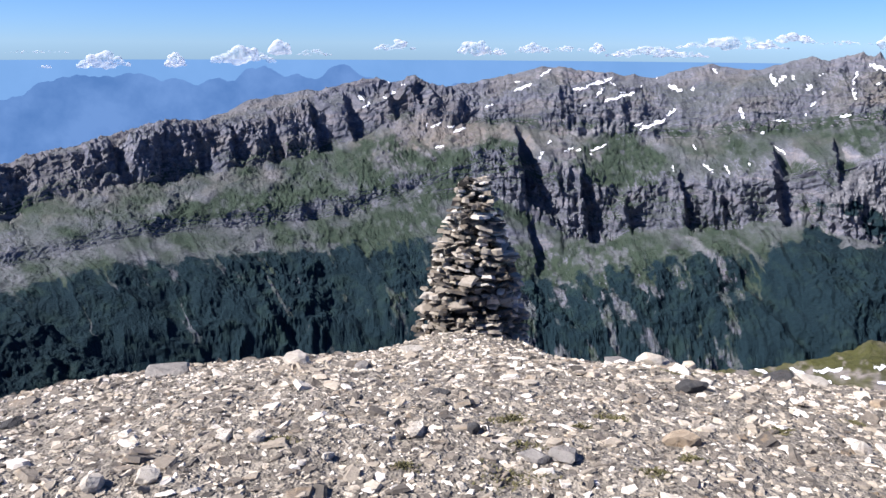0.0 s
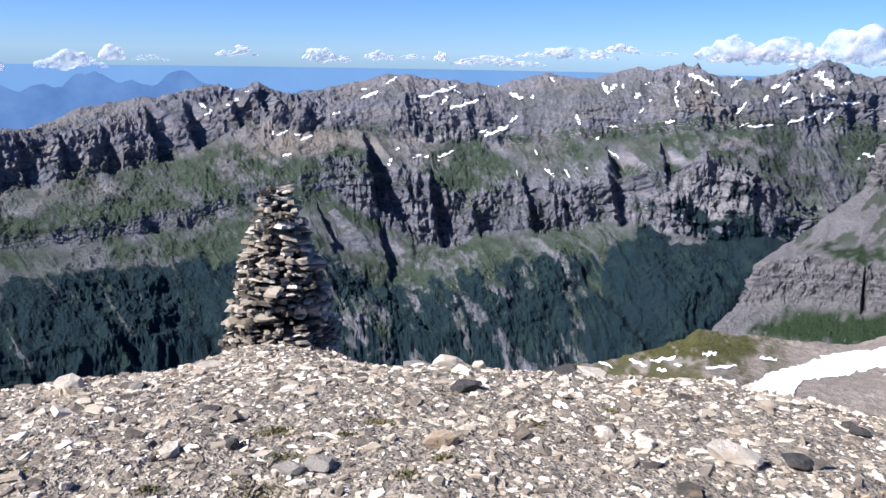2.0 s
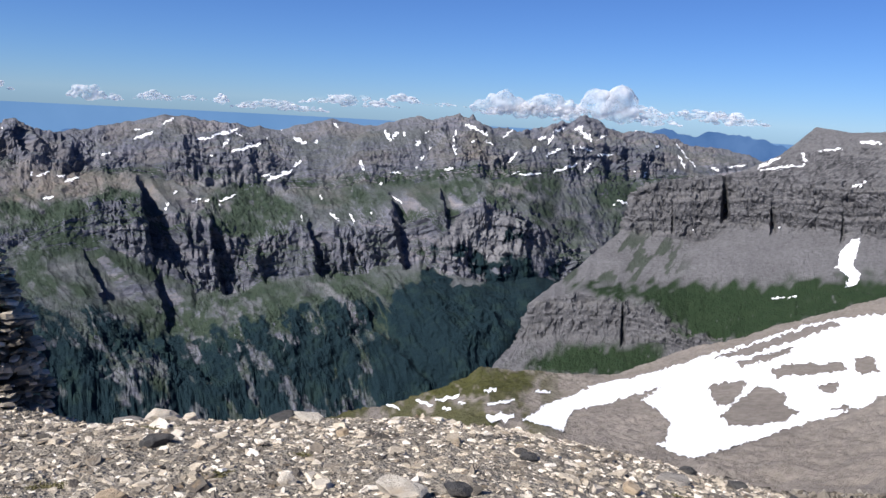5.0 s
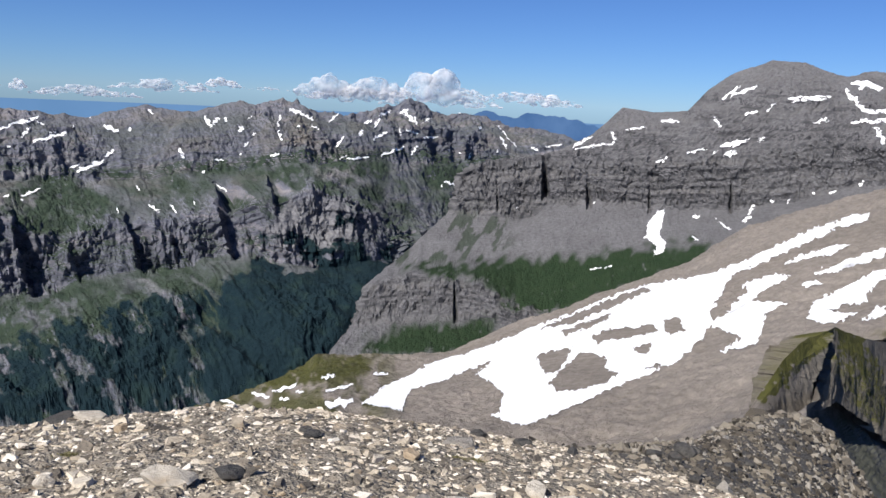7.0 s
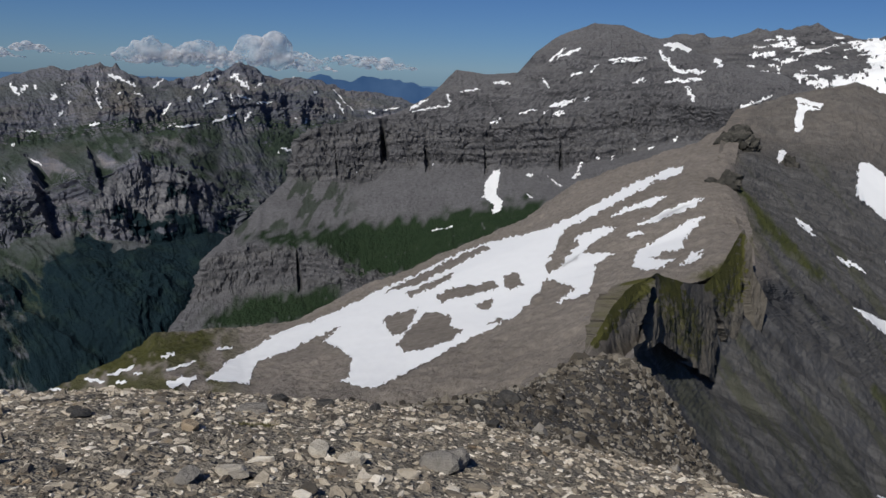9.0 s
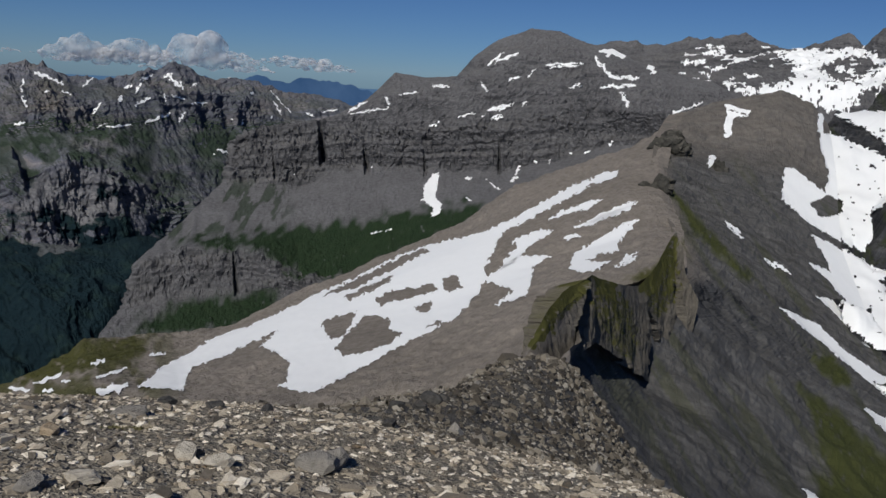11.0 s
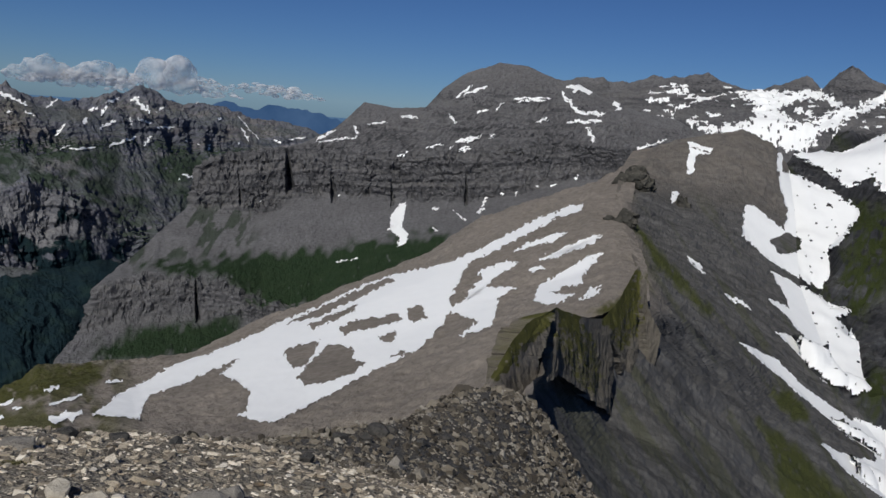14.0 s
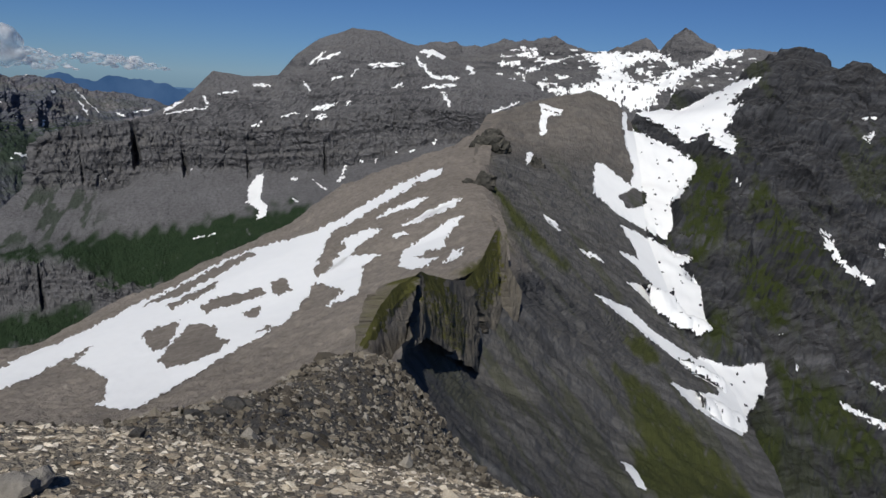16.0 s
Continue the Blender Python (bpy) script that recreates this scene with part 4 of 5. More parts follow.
def turf(outlines, az, el, seed=77, soft=0.35, patchy=-0.75):
    """How much turf covers each spot: the outlines with frayed edges."""
    wx, wy = fbm(az * 2.5, el * 2.5, az * 0, 4, seed, 0.6) * soft, fbm(az * 2.5, el * 2.5, az * 0 + 5, 4, seed + 1, 0.6) * soft * 0.6
    out = np.zeros(az.shape)
    for outline in outlines:
        out = np.maximum(out, inside(outline, az + wx, el + wy) * 1.0)
    return smooth_rows(out, 4) * smooth01(fbm(az * 3, el * 3, az * 0, 4, seed + 2, 0.6), patchy, patchy + 0.85)


def band(tag, lo, hi, soft=0.25):
    return np.clip((tag - lo) / soft + 0.5, 0, 1) * np.clip((hi - tag) / soft + 0.5, 0, 1)


def smooth01(a, lo, hi):
    f = np.clip((a - lo) / (hi - lo), 0, 1)
    return f * f * (3 - 2 * f)


# Limestone tinted blue, so distance haze is put into its base colour.
HAZE_GREY = mountain_rock("haze_blue_limestone", (0.066, 0.072, 0.096), (0.15, 0.153, 0.185), (0.24, 0.222, 0.232), scree=(0.136, 0.14, 0.155), strata=42, dip=0.1, fine=0.1, rough=8.0, grass=((0.018, 0.033, 0.026), (0.056, 0.073, 0.05)))
# Strong layer contrast: darker beds, with the shade under ledges painted in.
DARK = mountain_rock("ledge_shade_limestone", (0.042, 0.042, 0.047), (0.11, 0.109, 0.114), (0.18, 0.172, 0.17), scree=(0.145, 0.142, 0.148), strata=30, dip=0.13, fine=0.1, rough=7.0, grass=((0.012, 0.027, 0.013), (0.034, 0.052, 0.026)))
BROWN = mountain_rock("brown_schist", (0.118, 0.107, 0.097), (0.208, 0.186, 0.166), (0.265, 0.238, 0.21), scree=(0.218, 0.192, 0.168), strata=25, fine=0.15, rough=2.0, grass=((0.034, 0.039, 0.013), (0.09, 0.086, 0.032)))
SHALE = mountain_rock("dark_shale", (0.055, 0.055, 0.059), (0.074, 0.074, 0.078), (0.097, 0.095, 0.096), scree=(0.087, 0.085, 0.084), strata=60, fine=0.12, rough=1.2, streak=0.45, grass=((0.028, 0.036, 0.013), (0.07, 0.074, 0.027)))
BLACK = mountain_rock("black_shale", (0.023, 0.024, 0.028), (0.045, 0.046, 0.051), (0.076, 0.075, 0.078), scree=(0.056, 0.056, 0.059), strata=40, fine=0.12, rough=3.5, streak=0.85, grass=((0.02, 0.03, 0.01), (0.05, 0.058, 0.02)))
CRAG_ROCK = mountain_rock("brown_crag", (0.085, 0.077, 0.066), (0.14, 0.126, 0.108), (0.18, 0.162, 0.14), scree=(0.165, 0.15, 0.13), strata=700, fine=0.35, rough=1.2, grass=((0.045, 0.05, 0.014), (0.11, 0.103, 0.034)))

RANGE_CLEFTS = ((5.4, 2.2, 3.8, 2.4, 58), (6.6, 4.15, 4.8, 2.6, 30), (2.3, 4.1, 4.7, 3.0, 30), (10.2, 3.0, 4.1, 2.2, 40), (13.3, 3.2, 4.0, 1.4, 20), (16.9, 2.9, 4.0, 2.5, 45),
                (19.6, 3.1, 4.0, 1.3, 20), (22.8, 2.4, 4.1, 3.2, 65), (26.2, 2.4, 3.3, 1.8, 34),
                (-9.3, 0.6, 2.0, 1.8, 42), (-6.8, 0.6, 2.0, 2.0, 48), (-3.8, 0.6, 1.9, 1.7, 40), (-1.9, 0.5, 1.6, 1.1, 30),
                (-12.2, 0.8, 2.0, 0.9, 22), (-14.8, 0.8, 2.0, 0.8, 18), (-17.2, 0.8, 2.0, 1.1, 22), (-19.8, 0.8, 2.0, 0.8, 18), (-22.4, 0.8, 2.0, 1.2, 24))
range_co = mountain("mountain_range", RANGE, 1150, (36, 44, 50, 46, 50, 45, 20), ((0, 8), (0.3, 18), (0.7, 22), (1, 26), (1.5, 32), (1.95, 26), (2.15, 10), (2.75, 10), (3.0, 26), (3.5, 36), (3.95, 28), (4.12, 6), (4.8, 6), (5.2, 14), (6.0, 14), (6.3, 14), (7, 12)), HAZE_GREY,
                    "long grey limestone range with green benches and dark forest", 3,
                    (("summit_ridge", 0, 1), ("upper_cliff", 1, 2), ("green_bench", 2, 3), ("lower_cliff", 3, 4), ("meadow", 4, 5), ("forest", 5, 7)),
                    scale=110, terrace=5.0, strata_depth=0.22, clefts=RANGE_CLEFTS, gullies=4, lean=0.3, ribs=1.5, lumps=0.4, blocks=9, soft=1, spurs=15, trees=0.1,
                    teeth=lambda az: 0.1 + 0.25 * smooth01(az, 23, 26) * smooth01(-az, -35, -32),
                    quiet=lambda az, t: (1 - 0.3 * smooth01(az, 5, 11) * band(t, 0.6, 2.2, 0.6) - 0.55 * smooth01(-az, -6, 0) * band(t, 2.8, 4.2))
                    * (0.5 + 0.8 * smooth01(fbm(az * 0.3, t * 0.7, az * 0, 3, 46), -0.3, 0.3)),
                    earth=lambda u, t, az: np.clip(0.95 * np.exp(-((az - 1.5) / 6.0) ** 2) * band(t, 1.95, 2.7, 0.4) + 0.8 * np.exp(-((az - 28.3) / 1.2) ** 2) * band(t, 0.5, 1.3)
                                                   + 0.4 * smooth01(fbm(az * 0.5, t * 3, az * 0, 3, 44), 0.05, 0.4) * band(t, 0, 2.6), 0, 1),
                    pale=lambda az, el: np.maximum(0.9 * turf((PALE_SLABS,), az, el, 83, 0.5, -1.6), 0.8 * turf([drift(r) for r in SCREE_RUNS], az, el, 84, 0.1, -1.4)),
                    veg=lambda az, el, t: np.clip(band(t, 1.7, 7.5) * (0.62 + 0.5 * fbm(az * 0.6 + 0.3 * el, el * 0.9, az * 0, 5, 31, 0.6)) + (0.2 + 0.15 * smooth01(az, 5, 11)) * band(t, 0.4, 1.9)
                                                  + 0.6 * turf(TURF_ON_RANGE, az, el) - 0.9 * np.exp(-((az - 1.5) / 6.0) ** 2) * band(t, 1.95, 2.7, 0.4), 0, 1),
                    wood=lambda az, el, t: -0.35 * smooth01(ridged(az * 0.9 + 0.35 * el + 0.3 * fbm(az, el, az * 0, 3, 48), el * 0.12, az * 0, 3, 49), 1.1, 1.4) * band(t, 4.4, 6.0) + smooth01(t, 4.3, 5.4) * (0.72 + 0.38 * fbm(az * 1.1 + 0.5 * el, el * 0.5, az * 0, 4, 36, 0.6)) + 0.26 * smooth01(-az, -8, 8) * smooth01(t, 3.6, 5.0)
                    # Denser forest past bearing 22: woodland, plus the gorge's shade painted as trees.
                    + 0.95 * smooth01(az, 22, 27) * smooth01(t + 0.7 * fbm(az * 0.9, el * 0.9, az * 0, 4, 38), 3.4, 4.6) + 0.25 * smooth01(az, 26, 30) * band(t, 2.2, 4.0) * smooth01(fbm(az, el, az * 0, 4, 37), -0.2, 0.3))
snow_on("snow_patch", range_co, drifts(DRIFTS_RANGE_A, DRIFTS_RANGE_B, DRIFTS_RANGE_C, DRIFTS_RANGE_D, DRIFTS_RANGE_E, DRIFTS_RANGE_F), 2.0, "small old snow patch on grey limestone", ragged=0.05, grains=9.0, cut=3)
dome_co = mountain("domed_mountain", DOME, 660, (36, 38, 45, 38, 22, 24, 18, 8), ((0, 3), (0.4, 8), (1, 13), (1.9, 14), (2.05, 24), (2.9, 22), (3.05, 3), (4, 2), (4.95, 3), (5.1, 16), (5.9, 14), (6.1, 4), (8, 4)), DARK,
                   "dark layered limestone mountain with a rounded top and scree", 5,
                   (("summit_dome", 0, 2), ("cliff_band", 2, 3), ("scree_slope", 3, 4), ("green_shelf", 4, 5), ("lower_cliff", 5, 6), ("foot_slope", 6, 8)),
                   scale=70, terrace=7.0, strata_depth=0.3, close=0.35, gullies=2.0, blocks=8, lumps=0.35, ribs=0.8, clefts=((45.4, 1.9, 2.7, 0.5, 55), (48.6, 2.55, 3.0, 0.4, 32), (52.9, 2.6, 3.0, 0.2, 18), (58.2, 2.5, 3.0, 0.2, 18), (42.3, 2.5, 2.9, 0.2, 14), (39.6, 5.2, 6.0, 0.3, 20)),
                   veg=lambda az, el, t: turf(TURF_ON_DOME, az, el, soft=0.9, patchy=-1.6) * (1.2 + 0.2 * fbm(az, el, az * 0, 3, 8))
                   + 0.7 * smooth01(fbm(az * 1.6 - 0.8 * el, el * 0.7, az * 0, 4, 19, 0.6), 0.1, 0.4) * smooth01(-az, -45, -42) * band(t, 2.9, 4.2, 0.5))
snow_on("snow_patch", dome_co, drifts(DRIFTS_DOME_A, DRIFTS_DOME_B, DRIFTS_DOME_C, DRIFTS_DOME_D) + [(SNOW_BLOB, ())], 2.0, "old snow patch on dark layered limestone", ragged=0.07, grains=8.0, cut=3)
peak_co = mountain("snowy_peak", PEAK, 700, (70, 70, 15), (8, 24, 18, 10), DARK, "dark pointed peak above snow-filled hollows", 8,
                   (("summit_crag", 0, 1), ("hollow", 1, 3)), scale=90, soft=0, teeth=lambda az: 0.12 * smooth01(-az, -80, -77) + 0.05)
specks(peak_co, 0, 0.24, 35, 2.0, lambda az, el: (el < 3.0) & (az > 70), "tiny old snow patch under the peak")
snow_on("snowfield", peak_co, SNOW_ON_PEAK, 5.0, "white snowfield in a hollow under the peak", ragged=0.3, broken=-0.85)
east_co = mountain("mountain_flank", EAST, 420, (36, 36, 34, 34, 36, 20), (12, 18, 20, 20, 18, 14, 14), BLACK, "dark craggy mountain flank with patchy turf", 11,
                   (("upper_flank", 0, 2), ("middle_flank", 2, 4), ("lower_flank", 4, 6)), scale=70, gullies=2, lean=0.55, furrow=(150, 20, 148), snow=SNOW_ON_VALLEY,
                   veg=lambda az, el, t: np.clip(turf(TURF_ON_EAST, az, el, 78, 0.6, -1.0) + 0.5 * smooth01(fbm((el + 1.3 * az) * 0.6, (az - el) * 0.12, az * 0, 5, 5, 0.6), 0.12, 0.5), 0, 1))
snow_on("snow_strip", east_co, SNOW_ON_EAST, 2.0, "narrow strip of old snow in a rocky gully", ragged=0.12)
snow_on("snowfield", east_co, SNOW_ON_VALLEY, 4.0, "white snowfield filling a steep gully", ragged=0.16, broken=-1.0, cut=3)
face_co = mountain("shale_face", FACE, 400, (26, 34, 34, 34, 36, 36, 34, 16), (3, 4, 4, 4, 4, 3, 2, 2, 2), SHALE, "steep dark shale face below a grassy crest", 13,
                   (("rounded_top", 0, 1), ("upper_face", 1, 4), ("lower_face", 4, 8)), scale=36, category="mountain face", taper=0.1, gullies=0.6, lean=0.8, blocks=0.4, furrow=(80, 2, 146), snow=SNOW_ON_VALLEY,
                   veg=lambda az, el, t: np.clip(turf(TURF_ON_FACE, az, el, 79, 0.3, -1.5) + 0.4 * smooth01(fbm((el + 1.1 * az) * 1.4, (az - el) * 0.1, az * 0, 4, 15), 0.22, 0.5) * smooth01(t, 1.0, 1.8), 0, 1),
                   earth=lambda u, t, az: np.clip(smooth01(-u, -0.14, -0.02) * smooth01(-t, -5, -3.6) + 0.6 * smooth01(-t, -1.7, -0.8), 0, 1))
mountain("grassy_crag", CRAG, 480, (50, 60, 60), (0.4, 1.0, 1.8, 1.3), CRAG_ROCK, "dark crag with a grassy crest at the end of the slope", 29,
         (("grassy_crest", 0, 1), ("crag_face", 1, 3)), scale=12, category="crag", taper=0.4, ribs=0.6, lumps=0.9, teeth=lambda az: 0.06 + 0 * az,
         clefts=((65.6, 0.3, 3.2, 1.1, 17, -1.6), (69.9, 1.5, 3.0, 0.7, 8, 0.3), (71.4, 1.2, 2.9, 0.6, 8, 0.4), (68.4, 2.0, 3.0, 0.5, 5)), earth=lambda u, t, az: 0.9 * smooth01(-az, -65.2, -63.8) * smooth01(-t, -2.2, -1.2),
         veg=lambda az, el, t: 1.5 * turf(TURF_ON_CRAG, az, el, 80, 0.3, -1.2))


def outcrop(bearing, height, far, wide, tall, seed):
    """A broken rock standing out of the ridge: stacked blocks worn at the edges."""
    r = np.random.default_rng(seed)
    bm = bmesh.new()
    for k in range(9):
        f = r.uniform(-0.5, 0.5)
        size = (wide * r.uniform(0.16, 0.36), wide * r.uniform(0.2, 0.4), tall * r.uniform(0.6, 1.1) * (1 - abs(f)))
        at = Matrix.Translation((f * wide, r.uniform(-0.15, 0.15) * wide, r.uniform(-0.5, 0.0) * tall)) @ Euler((r.normal(0, 0.2), r.normal(0, 0.2), r.uniform(0, 3))).to_matrix().to_4x4() @ Matrix.Diagonal((*size, 1))
        bmesh.ops.create_icosphere(bm, subdivisions=3, radius=0.75, matrix=at)
    co = np.array([v.co for v in bm.verts])
    c = co / wide * 7
    shift = np.stack([fbm(c[:, 0], c[:, 1], c[:, 2] * 1.6, 4, seed + k, 0.6) for k in range(3)], -1) * wide * 0.07
    for v, p in zip(bm.verts, np.round((co + shift) / (wide * 0.03)) * wide * 0.03 * 0.4 + (co + shift) * 0.6):
        v.co = p
    me = bpy.data.meshes.new("rock_outcrop")
    bm.to_mesh(me)
    bm.free()
    me.materials.append(OUTCROP)
    ob = new("rock_outcrop", me)
    b = radians(bearing)
    ob.matrix_world = Matrix.Translation((far * math.sin(b), far * math.cos(b), 1.65 + far * math.tan(radians(height)))) @ Euler((0, 0, -b)).to_matrix().to_4x4()
    tagged(ob, "dark broken rock outcrop on the grassy ridge", "rock", "ridge outcrops")


OUTCROP = mountain_rock("outcrop_rock", (0.04, 0.039, 0.035), (0.078, 0.074, 0.065), (0.12, 0.112, 0.1), scree=(0.11, 0.102, 0.088), strata=30, fine=0.3, rough=1.5)
for i, row in enumerate(((69.89, -3.53, 1085, 47.6, 26.1), (69.39, -6.48, 842, 26.2, 21.4), (73.32, -5.15, 1072, 19.7, 30.3), (70.51, -3.95, 1085, 30.7, 18.4))):
    outcrop(*row, 500 + i)
snow_on("snow_strip", face_co, SNOW_ON_FACE + SNOW_ON_VALLEY, 0.8, "narrow strip of old snow on grey scree", ragged=0.08)
slope_co = mountain("brown_slope", SLOPE, 680, (56, 56, 52, 40, 22, 12), (3, 2, 2, 2, 2, 2, 2), BROWN, "gentle brown scree slope below a ridge", 17,
                    (("upper_slope", 0, 2), ("middle_slope", 2, 4), ("lower_slope", 4, 6)), scale=30, category="mountain slope", furrow=(20, 0.4, 96), snow=SNOW_ON_SLOPE,
                    veg=lambda az, el, t: np.maximum(smooth01(-az, -37, -33) * 0.9 * smooth01(fbm(az, el, az * 0, 3, 9), -0.6, 0.1), turf(TURF_ON_SLOPE, az, el, 86, 0.4, -1.2)))
snow_on("snow_patch", slope_co, drifts(DRIFTS_MEADOW), 0.6, "small flat snow patch on an alpine meadow", ragged=0.05, grains=6.0, cut=3)
snow_on("snowfield", slope_co, SNOW_ON_SLOPE, 0.6, "large white snowfield with bare islands on brown scree", ragged=0.17, grains=4.5, cut=3)
mountain("wooded_spur", SPUR, 260, (60, 60), (8, 10, 8), HAZE_GREY, "dark wooded spur falling to the valley", 23, (("spur_crest", 0, 1), ("spur_foot", 1, 2)), scale=40,
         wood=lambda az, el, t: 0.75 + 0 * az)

# ======== far distance and clouds ========


# Emits its colour: the haze over the far distance is painted as glow.
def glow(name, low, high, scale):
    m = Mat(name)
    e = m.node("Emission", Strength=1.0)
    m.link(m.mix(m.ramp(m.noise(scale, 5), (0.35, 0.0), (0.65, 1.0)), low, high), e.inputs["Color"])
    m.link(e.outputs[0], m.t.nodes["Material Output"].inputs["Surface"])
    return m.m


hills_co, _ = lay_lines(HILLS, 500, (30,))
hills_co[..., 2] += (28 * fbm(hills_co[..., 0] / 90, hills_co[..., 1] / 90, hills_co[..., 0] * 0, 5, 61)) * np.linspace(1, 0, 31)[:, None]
tagged(mesh_object("backdrop", hills_co.reshape(-1, 3), grid_quads(31, 500), glow("far_hills_haze_glow", (0.052, 0.118, 0.265), (0.085, 0.165, 0.33), 0.004)),
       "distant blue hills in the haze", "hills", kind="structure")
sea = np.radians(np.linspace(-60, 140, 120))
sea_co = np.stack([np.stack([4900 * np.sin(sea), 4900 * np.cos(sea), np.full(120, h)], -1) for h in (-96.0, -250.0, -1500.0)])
tagged(mesh_object("backdrop_lowland", sea_co.reshape(-1, 3), grid_quads(3, 120), glow("far_lowland_haze_glow", (0.1, 0.205, 0.38), (0.115, 0.225, 0.41), 0.002)),
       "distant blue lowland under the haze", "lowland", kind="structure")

m = Mat("cloud_white", 1.0)
dif, thru, clear, both, out = (m.node(k) for k in ("BsdfDiffuse", "BsdfTranslucent", "BsdfTransparent", "MixShader", "MixShader"))
for n in (dif, thru):
    n.inputs["Color"].default_value = (0.85, 0.86, 0.88, 1)
both.inputs[0].default_value = 0.5
m.link(dif.outputs[0], both.inputs[1])
m.link(thru.outputs[0], both.inputs[2])
m.link(m.ramp(m.noise(0.012, 4, rough=0.6), (0.32, 0.0), (0.7, 0.78)), out.inputs[0])
m.link(clear.outputs[0], out.inputs[1])
m.link(both.outputs[0], out.inputs[2])
m.link(out.outputs[0], m.t.nodes["Material Output"].inputs["Surface"])
CLOUD = m.m


def cloud(bearing, height, wide, tall, seed, flat=1.0):
    """A heap of rounded puffs joined into one cloud. Sizes in degrees."""
    r = np.random.default_rng(seed)
    k = radians(1) * 4600
    bm = bmesh.new()
    for p in range(int(18 + wide * 10)):
        f = r.uniform(-1, 1)
        lift = (1 - f * f) * r.uniform(0, 1)
        size = (0.14 + 0.3 * r.uniform() * (1 - abs(f))) * tall * k
        at = Matrix.Translation((f * wide * k * 0.5, r.uniform(-40, 40), (lift - 0.4) * tall * k * 0.75)) @ Matrix.Diagonal((size * r.uniform(1, 1.5), size, size * flat, 1))
        bmesh.ops.create_icosphere(bm, subdivisions=3 if flat >= 1 else 2, radius=1.0, matrix=at)
    co = np.array([v.co for v in bm.verts])
    bm.normal_update()
    n = np.array([v.normal for v in bm.verts])
    w = fbm(co[:, 0] / 26, co[:, 1] / 26, co[:, 2] / 26, 4, seed, 0.6) * 0.05 * tall * k
    for v, p in zip(bm.verts, co + n * w[:, None]):
        v.co = p
    me = bpy.data.meshes.new("cloud")
    bm.to_mesh(me)
    bm.free()
    me.materials.append(CLOUD)
    ob = new("cloud", me)
    b = radians(bearing)
    ob.matrix_world = Matrix.Translation((4600 * math.sin(b), 4600 * math.cos(b), 1.65 + 4600 * math.tan(radians(height)))) @ Euler((0, 0, -b)).to_matrix().to_4x4()
    weld = ob.modifiers.new("weld", "REMESH")
    weld.voxel_size, weld.use_smooth_shade = max(2.5, 0.06 * tall * k), True
    rounding = ob.modifiers.new("round", "SMOOTH")
    rounding.factor, rounding.iterations = 0.5, 9
    return tagged(ob, "white heaped cloud low over the horizon" if flat >= 1 else "thin ragged grey cloud low over the horizon", "cloud", "clouds")


CLOUDS = (
    (-22.48, -1.24, 3.04, 0.97, 1.0),
    (-18.14, -1.25, 1.30, 0.85, 1.0),
    (-13.74, -0.96, 4.25, 1.03, 1.0),
    (-11.27, -0.36, 1.38, 1.03, 1.0),
    (-8.96, -0.69, 2.43, 0.49, 0.5),
    (-3.36, -0.18, 2.84, 0.79, 0.5),
    (-26.34, -0.67, 4.46, 0.24, 0.4),
    (-25.80, -1.57, 1.22, 0.24, 0.5),
    (29.92, 0.41, 4.46, 1.34, 1.0),
    (33.42, 0.48, 5.27, 1.15, 1.0),
    (36.80, 0.84, 3.04, 1.52, 1.0),
    (31.52, 0.05, 6.08, 0.91, 1.0),
    (33.45, 0.17, 8.10, 0.79, 0.7),
    (19.24, 0.05, 6.89, 0.91, 0.5),
    (13.77, -0.53, 5.27, 0.79, 0.5),
    (22.80, 0.35, 3.24, 0.67, 0.6),
    (25.99, 0.16, 3.24, 0.30, 0.4),
    (39.43, 0.55, 3.24, 0.79, 0.5),
    (43.58, 0.37, 6.48, 0.79, 0.5),
    (2.14, -0.29, 2.27, 0.91, 1.0),
    (3.71, -0.56, 1.22, 0.49, 0.7),
    (6.23, -0.36, 2.43, 0.67, 0.9),
    (8.62, -0.36, 2.84, 0.36, 0.6),
    (10.58, -0.27, 0.97, 0.61, 1.0),
    (16.12, -0.65, 3.65, 0.55, 0.5),
    (35.02, -0.23, 2.84, 0.73, 0.6),
    (38.12, 0.78, 2.03, 2.13, 1.0),
    (40.43, -0.09, 3.65, 0.91, 0.5),
    (45.43, 0.22, 4.86, 0.91, 0.5),
)
for i, row in enumerate(CLOUDS):
    cloud(*row[:4], 200 + i, row[4])

# ======== summit ground ========


def summit_height(x, y):
    r = np.hypot(x, y)
    z = -0.058 * np.clip(r - 2.3, 0, 4.7) ** 2
    z = z - 0.545 * np.clip(r - 7.0, 0, 33.0) - 0.84 * np.clip(r - 40.0, 0, 1290.0)
    along, beside = (x - 25.5) * 0.963 + (y - 10.8) * 0.269, (y - 10.8) * 0.963 - (x - 25.5) * 0.269
    z = z + 4.5 * np.exp(-((along / 11.7) ** 2 + (beside / 2.6) ** 2))
    z = z + 0.42 * np.exp(-((x - 0.3) ** 2 + (y - 7.5) ** 2) / 0.9)
    # the edge above the shale face
    s = (x - 2.2) * math.cos(radians(71.2)) - (y + 1.08) * math.sin(radians(71.2))
    z = z - 1.1 * np.clip(s - 0.6, 0, 60) * smooth01(r, 3.5, 9.0)
    return np.maximum(z, -1150 + 0 * z)


